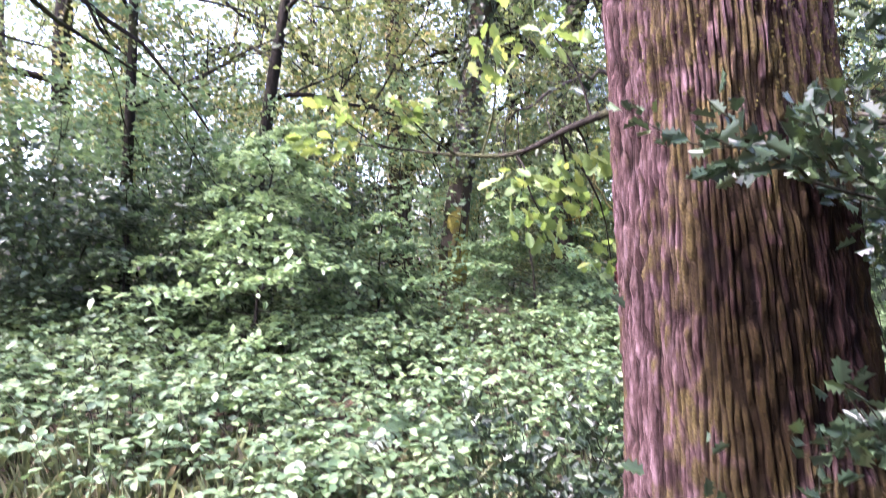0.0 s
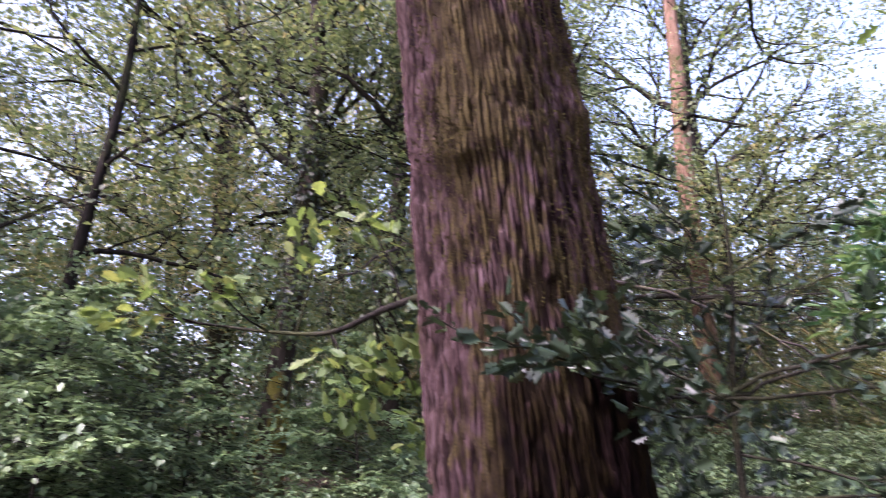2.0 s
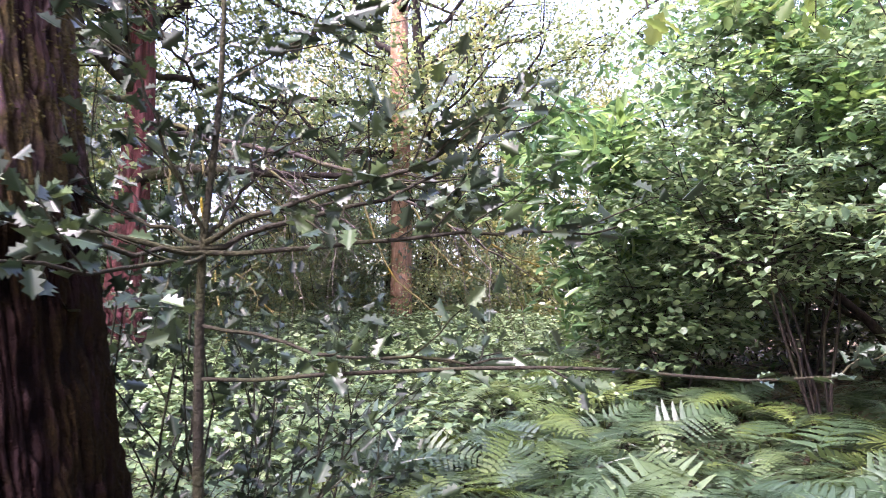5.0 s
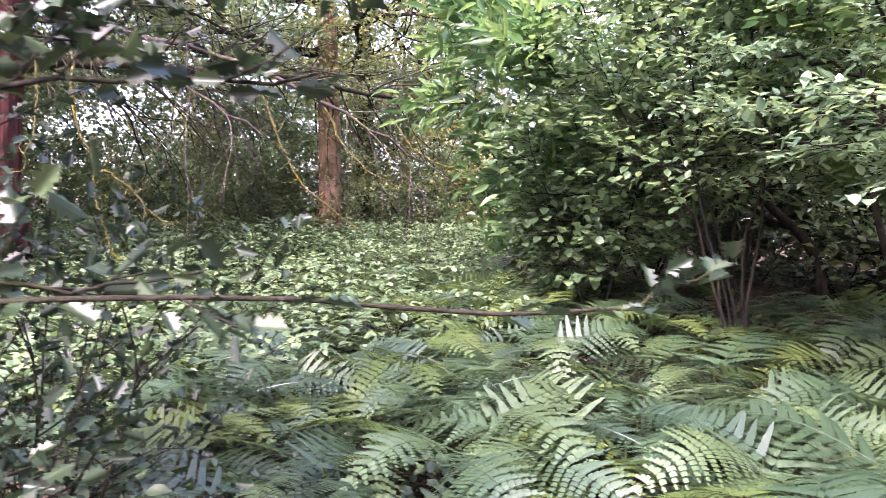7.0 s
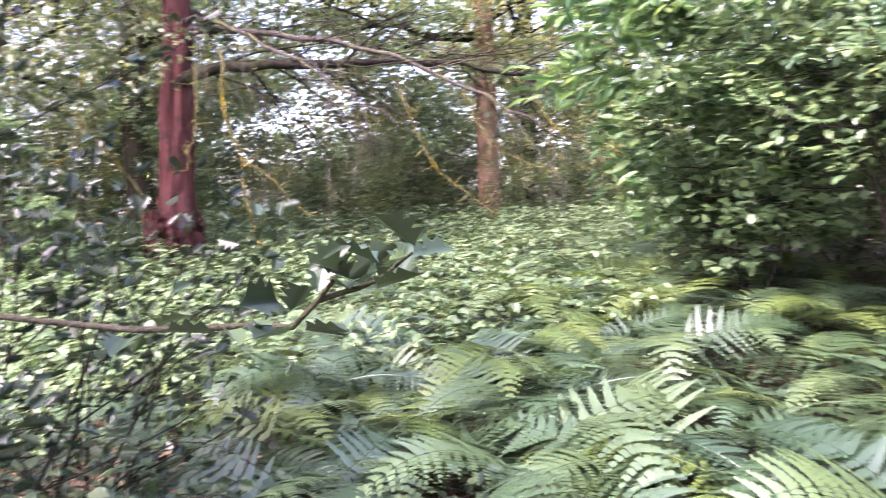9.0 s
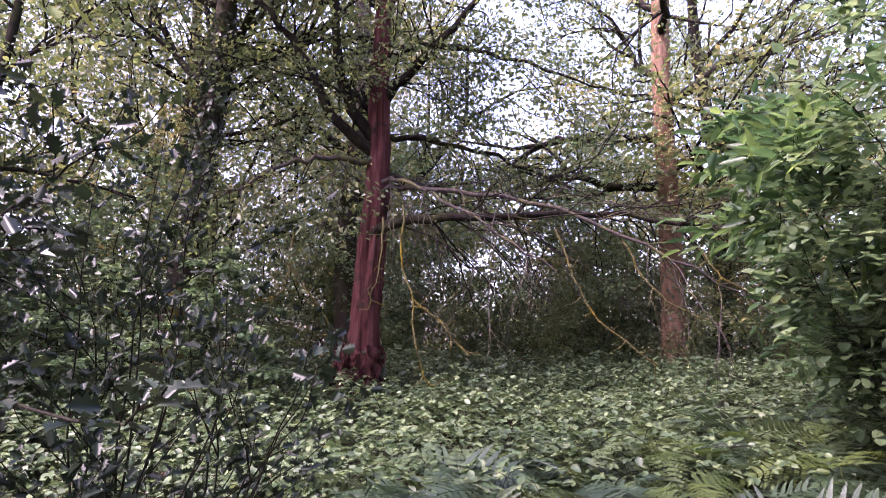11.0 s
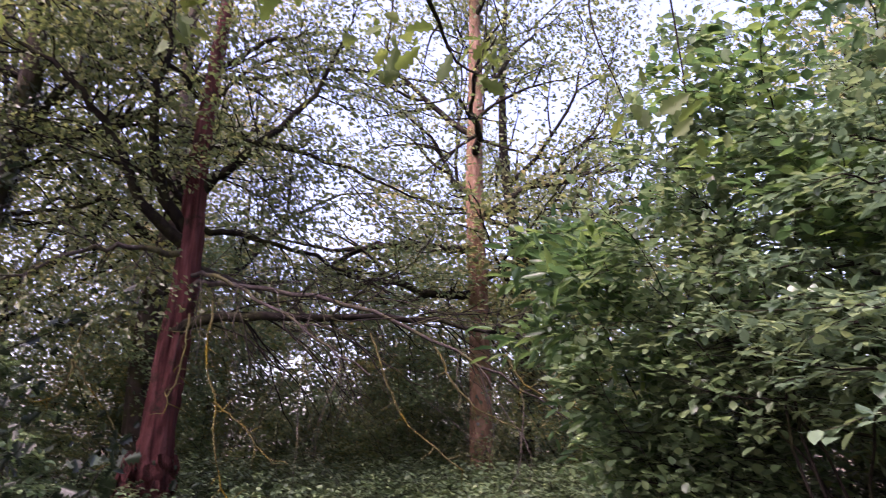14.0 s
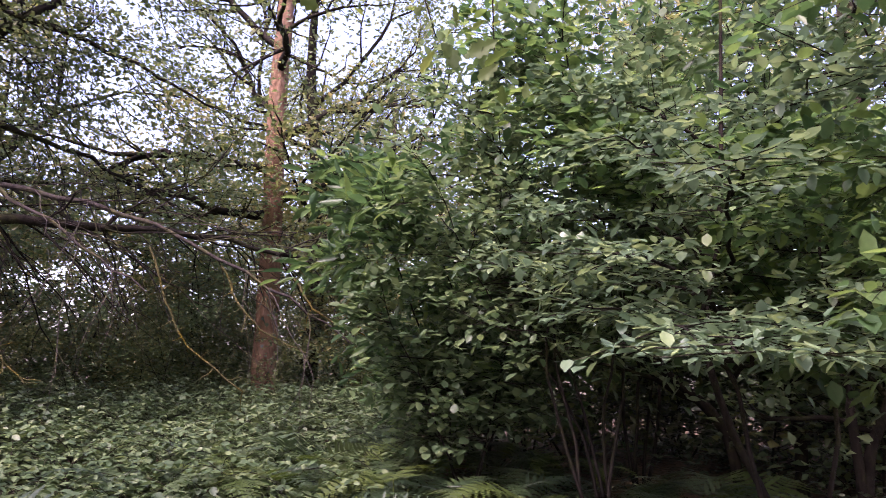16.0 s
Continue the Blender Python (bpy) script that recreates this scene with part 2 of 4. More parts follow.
def ground_mat():
    m, t, n, l, b = nodes_of("woodland_soil")
    tc = n.new("ShaderNodeTexCoord")
    a = n.new("ShaderNodeTexNoise")
    a.inputs["Scale"].default_value, a.inputs["Detail"].default_value = 1.3, 8
    c = n.new("ShaderNodeTexVoronoi")
    c.inputs["Scale"].default_value = 22.0
    for k in (a, c):
        l.new(tc.outputs["Object"], k.inputs["Vector"])
    r = ramp(n, [(0.3, (0.030, 0.022, 0.015)), (0.5, (0.075, 0.052, 0.033)), (0.7, (0.05, 0.062, 0.022))])
    l.new(a.outputs["Fac"], r.inputs[0])
    r2 = ramp(n, [(0.0, (0.4, 0.4, 0.4)), (1.0, (1.5, 1.3, 1.1))])
    sep = n.new("ShaderNodeSeparateColor")
    l.new(c.outputs["Color"], sep.inputs[0])
    l.new(sep.outputs[0], r2.inputs[0])
    mx = n.new("ShaderNodeMix")
    mx.data_type, mx.blend_type = "RGBA", "MULTIPLY"
    mx.inputs["Factor"].default_value = 1.0
    l.new(r.outputs[0], mx.inputs["A"])
    l.new(r2.outputs[0], mx.inputs["B"])
    l.new(mx.outputs["Result"], b.inputs["Base Color"])
    b.inputs["Roughness"].default_value = 0.95
    bp = n.new("ShaderNodeBump")
    bp.inputs["Distance"].default_value = 0.03
    l.new(c.outputs["Distance"], bp.inputs["Height"])
    l.new(bp.outputs[0], b.inputs["Normal"])
    return m


M_GROUND = ground_mat()


# ---------------------------------------------------------------- mesh building
def mesh_of(name, V, F, mat, smooth=True):
    """V (n,3); F: list of integer arrays (m,k)."""
    me = bpy.data.meshes.new(name)
    V = np.asarray(V, dtype=np.float32)
    me.vertices.add(len(V))
    me.vertices.foreach_set("co", V.ravel())
    F = [np.asarray(f) for f in (F if isinstance(F, list) else [F]) if len(f)]
    loops = np.concatenate([f.ravel() for f in F]).astype(np.int32)
    sizes = np.concatenate([np.full(len(f), f.shape[1]) for f in F])
    starts = np.r_[0, np.cumsum(sizes)[:-1]].astype(np.int32)
    me.loops.add(len(loops))
    me.loops.foreach_set("vertex_index", loops)
    me.polygons.add(len(sizes))
    me.polygons.foreach_set("loop_start", starts)
    me.polygons.foreach_set("use_smooth", np.full(len(sizes), smooth))
    me.update(calc_edges=True)
    me.materials.append(mat)
    return me


def part(name, data, parent, label=""):
    ob = new(name, data)
    ob.parent = parent
    if label:
        ob["label"] = label
    return ob


def thing(name, label, category, at=(0, 0, 0), group="", kind=""):
    ob = new(name)
    ob.location = at
    ob.empty_display_size = 0.1
    return tagged(ob, label, category, group, kind)


def join(pieces):
    """Pieces of (V, [F...]) with like face sizes become one."""
    Vs, Fs, k = [], {}, 0
    for V, F in pieces:
        Vs.append(V)
        for f in F if isinstance(F, list) else [F]:
            Fs.setdefault(f.shape[1], []).append(f + k)
        k += len(V)
    return np.concatenate(Vs), [np.concatenate(f) for f in Fs.values()]


def unit(v):
    v = np.asarray(v, float)
    return v / np.maximum(np.linalg.norm(v, axis=-1, keepdims=True), 1e-9)


def tube(P, R, sides=7, cap=True):
    """A round branch along the points P with radii R."""
    P, R = np.asarray(P, float), np.asarray(R, float)
    T = unit(np.gradient(P, axis=0))
    ref = np.array([0.31, 0.17, 0.93]) if abs(T[:, 2]).mean() < 0.8 else np.array([0.97, 0.2, 0.1])
    A = unit(np.cross(T, ref))
    B = np.cross(T, A)
    a = np.linspace(0, 2 * np.pi, sides, endpoint=False)
    V = P[:, None] + R[:, None, None] * (np.cos(a)[None, :, None] * A[:, None] + np.sin(a)[None, :, None] * B[:, None])
    n = len(P)
    i, j = np.meshgrid(np.arange(n - 1), np.arange(sides), indexing="ij")
    j2 = (j + 1) % sides
    F = np.stack([i * sides + j, i * sides + j2, (i + 1) * sides + j2, (i + 1) * sides + j], -1).reshape(-1, 4)
    return V.reshape(-1, 3), F


def spline(pts, n):
    """A smooth line through the points."""
    pts = np.asarray(pts, float)
    if len(pts) < 3:
        return np.linspace(pts[0], pts[-1], n)
    ext = np.vstack([2 * pts[0] - pts[1], pts, 2 * pts[-1] - pts[-2]])
    out = []
    for u in np.linspace(0, len(pts) - 1, n):
        i = min(int(u), len(pts) - 2)
        f = u - i
        p0, p1, p2, p3 = ext[i : i + 4]
        out.append(0.5 * (2 * p1 + (p2 - p0) * f + (2 * p0 - 5 * p1 + 4 * p2 - p3) * f**2 + (3 * p1 - p0 - 3 * p2 + p3) * f**3))
    return np.array(out)


def wander(g, p, d, L, n=7, wob=0.18, up=0.0):
    """A crooked line from p along d; up bends it skyward or, below 0, lets it droop."""
    P, d = [np.array(p, float)], unit(d)
    for _ in range(n):
        d = unit(d + wob * g.normal(size=3) + np.array([0, 0, up]))
        P.append(P[-1] + d * L / n)
    return np.array(P)


def branches(g, p, d, L, r, depth, kids=4, spread=0.9, up=0.05, wob=0.16, sides=6, shrink=0.6, out=None, ends=None):
    """Fills out with branch tubes and ends with (points, directions) of the outermost twigs."""
    P = wander(g, p, d, L, 7 if depth else 5, wob, up)
    out.append(tube(P, np.linspace(r, r * (0.45 if depth else 0.3), len(P)), max(3, sides)))
    T = unit(np.gradient(P, axis=0))
    if depth == 0:
        ends.append((P, T))
        return
    for k in range(kids):
        u = (k + 0.7 + 0.5 * g.random()) / (kids + 0.6) * (len(P) - 1)
        i = min(int(u), len(P) - 2)
        q = P[i] + (P[i + 1] - P[i]) * (u - i)
        side = unit(np.cross(T[i], g.normal(size=3)))
        nd = unit(T[i] * np.cos(spread) + side * np.sin(spread) * (0.7 + 0.5 * g.random()))
        branches(g, q, nd, L * shrink * (0.75 + 0.5 * g.random()), r * 0.5, depth - 1, kids, spread, up, wob, sides - 1, shrink, out, ends)
    branches(g, P[-1], T[-1], L * shrink * 0.9, r * 0.45, depth - 1, kids, spread, up, wob, sides - 1, shrink, out, ends)


# leaf outlines: x across, y along, z out of the blade; each half is one polygon
def leaf_shape(half, fold=0.12, curl=0.1):
    """half: (x, y) from base to tip along one edge."""
    h = np.array(half, float)
    k = len(h)
    mid = np.array([[0, 0, 0], [0, 1, -curl]])
    rt = np.c_[h[:, 0], h[:, 1], fold * h[:, 0] * 2 - curl * h[:, 1] ** 2]
    lt = rt * [-1, 1, 1]
    V = np.vstack([mid, rt, lt])
    F = [np.array([[0, *range(2, 2 + k), 1], [0, 1, *range(1 + 2 * k, 1 + k, -1)]])]
    return V, F


S_OVAL = leaf_shape([(0.28, 0.3), (0.27, 0.65)])
S_ROUND = leaf_shape([(0.36, 0.2), (0.42, 0.55), (0.2, 0.85)])
S_LONG = leaf_shape([(0.13, 0.2), (0.17, 0.55), (0.09, 0.82)], 0.2, 0.18)
S_OAK = leaf_shape([(0.07, 0.12), (0.2, 0.28), (0.13, 0.38), (0.31, 0.52), (0.2, 0.62), (0.3, 0.76), (0.16, 0.86), (0.13, 0.97)], 0.1, 0.12)
S_HOLLY = leaf_shape([(0.10, 0.1), (0.3, 0.2), (0.16, 0.34), (0.36, 0.46), (0.18, 0.58), (0.3, 0.74), (0.1, 0.84)], 0.28, 0.1)
S_KITE = leaf_shape([(0.3, 0.45)], 0.3, 0.12)
S_BLADE = leaf_shape([(0.03, 0.3), (0.022, 0.7)], 0.1, 0.45)


def leaves(shape, pos, along, normal, size):
    tv, tf = shape
    y = unit(along)
    z = unit(normal - (normal * y).sum(-1, keepdims=True) * y)
    x = np.cross(y, z)
    M = np.stack([x, y, z], 1)
    V = pos[:, None] + np.einsum("vk,nkj->nvj", tv, M) * np.asarray(size)[:, None, None]
    off = (np.arange(len(pos)) * len(tv))[:, None, None]
    return V.reshape(-1, 3), [(f[None] + off).reshape(-1, f.shape[1]) for f in tf]


def foliage(g, ends, count, shape, size, jitter=0.1, flat=0.6, lean=0.7):
    """Leaves along the twigs in ends; flat: how much the blades lie level."""
    P = np.concatenate([e[0][1:] for e in ends])
    T = np.concatenate([e[1][1:] for e in ends])
    i = g.integers(0, len(P), count)
    pos = P[i] + g.normal(size=(count, 3)) * jitter * [1, 1, 0.4]
    along = unit(T[i] * lean + g.normal(size=(count, 3)) * [1, 1, 0.45] * 0.7)
    nrm = unit(np.array([0, 0, 1]) * flat + g.normal(size=(count, 3)) * (1 - flat))
    return leaves(shape, pos, along, nrm, size * g.uniform(0.6, 1.25, count))


def noise2(u, v, seed, pu):
    """Smooth noise over (u, v), wrapping after pu cells in u."""
    g = np.random.default_rng(seed)
    tab = g.random((64, 512))
    i, j = np.floor(u).astype(int), np.floor(v).astype(int)
    fu, fv = u - i, v - j
    fu, fv = fu * fu * (3 - 2 * fu), fv * fv * (3 - 2 * fv)
    at = lambda a, b: tab[(b % 64), (a % pu) % 512]
    return (at(i, j) * (1 - fu) + at(i + 1, j) * fu) * (1 - fv) + (at(i, j + 1) * (1 - fu) + at(i + 1, j + 1) * fu) * fv


def ground_z(x, y):
    d = np.hypot(x - 1.0, y)
    far = np.clip((d - 3.0) / 10.0, 0, 1)
    z = 0.55 * far * far * (3 - 2 * far)
    return z + 0.05 * np.sin(x * 0.9 + 1) * np.cos(y * 0.7) + 0.025 * np.sin(2.3 * x + y * 1.7)


# ---------------------------------------------------------------- ground
def make_ground():
    c = np.sinh(np.linspace(-4.6, 4.6, 181)) / np.sinh(4.6) * 600
    X, Y = np.meshgrid(c + 2, c + 4, indexing="ij")
    V = np.stack([X, Y, ground_z(X, Y)], -1).reshape(-1, 3)
    n = len(c)
    i, j = np.meshgrid(np.arange(n - 1), np.arange(n - 1), indexing="ij")
    F = np.stack([i * n + j, (i + 1) * n + j, (i + 1) * n + j + 1, i * n + j + 1], -1).reshape(-1, 4)
    tagged(new("ground", mesh_of("ground", V, F, M_GROUND)), "dark woodland soil with leaf litter and moss", "ground", kind="structure")


make_ground()


# ---------------------------------------------------------------- big oak
def oak_axis(z):
    return np.stack([1.03 - 0.105 * (z - 1.5), 2.28 + 0.0 * z, z], -1)


def oak_radius(z):
    return 0.365 - 0.028 * (z - 1.5) + 0.20 * np.exp(-np.maximum(z, -0.2) / 0.42)


def make_oak():
    oak = thing("oak_tree", "massive old oak with deeply furrowed reddish bark and moss patches", "tree", (1.18, 2.28, 0))
    inv = Matrix.Translation((-1.18, -2.28, 0))
    na, nz = 640, 380
    a = np.linspace(0, 2 * np.pi, na, endpoint=False)
    a = a + 0.62 * np.sin(a) - np.pi * 0.5 + np.pi
    z = np.concatenate([np.linspace(-0.15, 4.2, nz - 40), np.linspace(4.25, 9.0, 40)])
    A, Z = np.meshgrid(a, z, indexing="ij")
    u = A / (2 * np.pi)
    ph = u * 120 + 1.6 * noise2(u * 26, Z * 1.6, 3, 26) + 0.6 * noise2(u * 110, Z * 9, 8, 110)
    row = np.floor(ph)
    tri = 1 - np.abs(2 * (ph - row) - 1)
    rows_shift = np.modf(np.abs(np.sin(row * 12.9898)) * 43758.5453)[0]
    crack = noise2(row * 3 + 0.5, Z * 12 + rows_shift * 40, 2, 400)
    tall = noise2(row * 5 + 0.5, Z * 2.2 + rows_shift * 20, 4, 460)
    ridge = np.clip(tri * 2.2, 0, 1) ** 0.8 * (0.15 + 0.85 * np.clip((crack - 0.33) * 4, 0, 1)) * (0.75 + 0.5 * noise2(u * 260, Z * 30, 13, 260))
    fine = noise2(u * 210, Z * 45, 6, 210)
    R = oak_radius(Z) * (1 + 0.05 * np.sin(3 * A + 0.7) + 0.03 * np.sin(5 * A - Z * 0.8) + 0.10 * np.exp(-Z / 0.5) * np.cos(5 * A + 0.6))
    R = R + 0.019 * ridge * (0.6 + 0.7 * tall) + 0.006 * fine - 0.016
    facing = lambda a0, wid: np.exp(-((np.angle(np.exp(1j * (A - a0))) / wid) ** 2))
    step = 1 / (1 + np.exp(-(Z - 2.40 - 0.02 * np.sin(A * 9)) * 60))
    R = R + 0.055 * step * np.exp(-np.maximum(Z - 2.40, 0) / 0.35) * facing(radians(-125), 0.42)
    R = R + 0.034 * np.exp(-(((Z - 2.62) / 0.10) ** 2)) * facing(radians(-40), 0.25)
    R = R - 0.09 * np.exp(-(((Z - 3.25) / 0.22) ** 2)) * facing(radians(-88), 0.16)
    R = R + 0.05 * np.exp(-(((Z - 3.52) / 0.10) ** 2)) * facing(radians(-88), 0.30)
    C = oak_axis(Z)
    V = np.stack([C[..., 0] + R * np.cos(A), C[..., 1] + R * np.sin(A), Z], -1).reshape(-1, 3) - [1.18, 2.28, 0]
    i, j = np.meshgrid(np.arange(na), np.arange(len(z) - 1), indexing="ij")
    n = len(z)
    i2 = (i + 1) % na
    F = np.stack([i * n + j, i2 * n + j, i2 * n + j + 1, i * n + j + 1], -1).reshape(-1, 4)
    me = mesh_of("oak_trunk", V, F, M_OAK)
    blot = noise2(u * 30, Z * 5.0, 21, 30) * 0.55 + noise2(u * 120, Z * 26, 22, 120) * 0.75 - 0.15
    where = 0.42 + 0.20 * facing(radians(-112), 0.55) + 0.28 * facing(radians(-15), 0.40) + 0.30 * step * facing(radians(-125), 0.42) - 0.35 * facing(radians(-175), 0.5)
    moss = np.clip((blot + where - 0.86) * 4.5, 0, 1) * np.clip(0.2 + ridge, 0, 1) * 0.85
    # Mask of the painted shade and wet bark, low on the trunk.
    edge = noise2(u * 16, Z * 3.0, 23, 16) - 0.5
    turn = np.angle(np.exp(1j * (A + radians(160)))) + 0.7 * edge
    shade_damp = np.clip((1.66 + 0.26 * np.clip(turn, 0, 1.3) + 0.3 * edge - Z) * 3, 0, 1) * np.clip(turn * 1.5, 0, 1) * np.clip((Z - 0.75 - 0.2 * edge) * 6, 0, 1)
    for k, val in (("ridge", np.clip(ridge, 0, 1)), ("moss", moss), ("shade_damp", shade_damp)):
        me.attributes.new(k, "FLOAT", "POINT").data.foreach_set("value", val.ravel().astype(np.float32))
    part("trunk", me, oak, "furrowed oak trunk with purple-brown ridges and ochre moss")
    base = np.array([1.18, 2.28, 0])
    g = np.random.default_rng(11)
    # small tufts of moss on the ledge and bark
    cnt = 6500
    aa, zz = g.uniform(-2.75, -0.35, cnt), np.concatenate([2.40 + np.abs(g.normal(0, 0.12, 900)), g.uniform(1.9, 3.9, cnt - 900)])
    aa[:900] = g.normal(-2.2, 0.28, 900)
    rr = oak_radius(zz) + 0.012
    rr[:900] += 0.03
    cc = oak_axis(zz)
    pos = np.stack([cc[:, 0] + rr * np.cos(aa), cc[:, 1] + rr * np.sin(aa), zz], -1) - base
    nr = np.stack([np.cos(aa), np.sin(aa), 0 * aa], -1)
    V, F = leaves(S_OVAL, pos, nr * 0.7 + g.normal(size=(cnt, 3)) * 0.6 - [0, 0, 0.3], g.normal(size=(cnt, 3)), g.uniform(0.006, 0.013, cnt))
    part("moss", mesh_of("oak_moss", V, F, M_MOSS), oak, "ochre-green moss tufts on bark")
    # crown high above
    ends = []
    for k in range(7):
        out = []
        p = oak_axis(np.array(4.6 + 0.6 * k)) - base
        az = k * 2.4 + 0.5
        branches(g, p, (math.cos(az), math.sin(az), 0.55), 3.6, 0.13, 3, 3, 0.8, 0.04, 0.18, 7, 0.62, out, ends)
        part("limb", mesh_of("oak_limb", *join(out), M_DARKBARK), oak, "crooked dark oak limb")
    V, F = foliage(g, ends, 2200, S_OAK, 0.12, 0.16, 0.5)
    part("crown", mesh_of("oak_crown", V, F, L_OAK), oak, "loose green oak leaves")
    # low branch with bright leaf sprays
    low = spline([(0.74, 2.36, 2.03), (0.55, 2.62, 1.99), (0.34, 2.88, 1.92), (0.08, 3.05, 1.94), (-0.22, 3.2, 1.99)], 16) - base
    out, ends = [tube(low, np.linspace(0.017, 0.005, 16), 7)], []
    twigs = [((0.34, 2.88, 1.92), (0.36, 2.72, 1.76)), ((0.5, 2.68, 1.98), (0.62, 2.95, 1.72)), ((0.5, 2.68, 1.98), (0.76, 2.95, 1.45)),
             ((0.08, 3.05, 1.94), (-0.15, 2.95, 2.12)), ((-0.1, 3.15, 1.97), (-0.46, 2.98, 2.12)), ((-0.22, 3.2, 1.99), (-0.6, 3.1, 2.0)),
             ((0.2, 2.98, 1.93), (0.25, 2.9, 2.35)), ((0.6, 2.55, 2.0), (0.42, 2.6, 2.4)), ((0.55, 2.62, 1.99), (0.62, 2.7, 1.85)), ((0.34, 2.88, 1.92), (0.5, 2.95, 1.6))]
    for p, q in twigs:
        p, q = np.array(p) - base, np.array(q) - base
        P = spline([p, (p + q) / 2 + g.normal(size=3) * 0.03, q], 7)
        out.append(tube(P, np.linspace(0.006, 0.002, 7), 5))
        ends.append((P[3:], unit(np.gradient(P, axis=0))[3:]))
    part("low_branch", mesh_of("oak_low_branch", *join(out), M_DARKBARK), oak, "thin crooked low oak branch")
    for e in ends:
        V, F = foliage(g, [e], 26, S_OAK, 0.082, 0.06, 0.55)
        part("leaf_spray", mesh_of("oak_spray", V, F, L_OAK), oak, "bright yellow-green lobed oak leaves")

    # long thin branch reaching over the path, with hanging sprays
    P = spline([(1.1, 2.1, 4.0), (1.7, 1.75, 3.8), (2.5, 1.75, 3.55), (3.3, 1.8, 3.45), (4.0, 1.6, 3.35), (4.5, 1.4, 3.25)], 30) - base
    P[1:] += g.normal(size=(29, 3)) * 0.012
    part("over_branch", mesh_of("oak_over_branch", *tube(P, np.linspace(0.020, 0.003, 30), 7), M_DARKBARK), oak, "long thin branch over the path")
    for q, cnt in [((2.86, 1.76, 2.67), 12), ((2.75, 1.7, 2.85), 10), ((3.48, 1.72, 2.67), 10), ((2.0, 1.5, 2.62), 9), ((3.75, 1.6, 2.6), 9), ((4.3, 1.35, 2.42), 8), ((4.15, 1.45, 2.5), 7), ((2.3, 1.22, 2.14), 9), ((2.42, 1.6, 2.6), 8), ((3.1, 1.8, 2.85), 8)]:
        q = np.array(q) - base
        i = int(np.argmin(np.linalg.norm(P[:, :2] - q[:2], axis=1)))
        Q = spline([P[i], (P[i] + q) / 2 + g.normal(size=3) * 0.04, q], 9)
        tw = part("hanging_twig", mesh_of("oak_hanging_twig", *tube(Q, np.linspace(0.005, 0.002, 9), 5), M_DARKBARK), oak)
        V, F = foliage(g, [(Q[6:], unit(np.gradient(Q, axis=0))[6:])], cnt + 4, S_OAK, 0.085, 0.05, 0.55)
        part("leaf_spray", mesh_of("oak_spray", V, F, L_OAK), tw, "lobed green oak leaves")


make_oak()


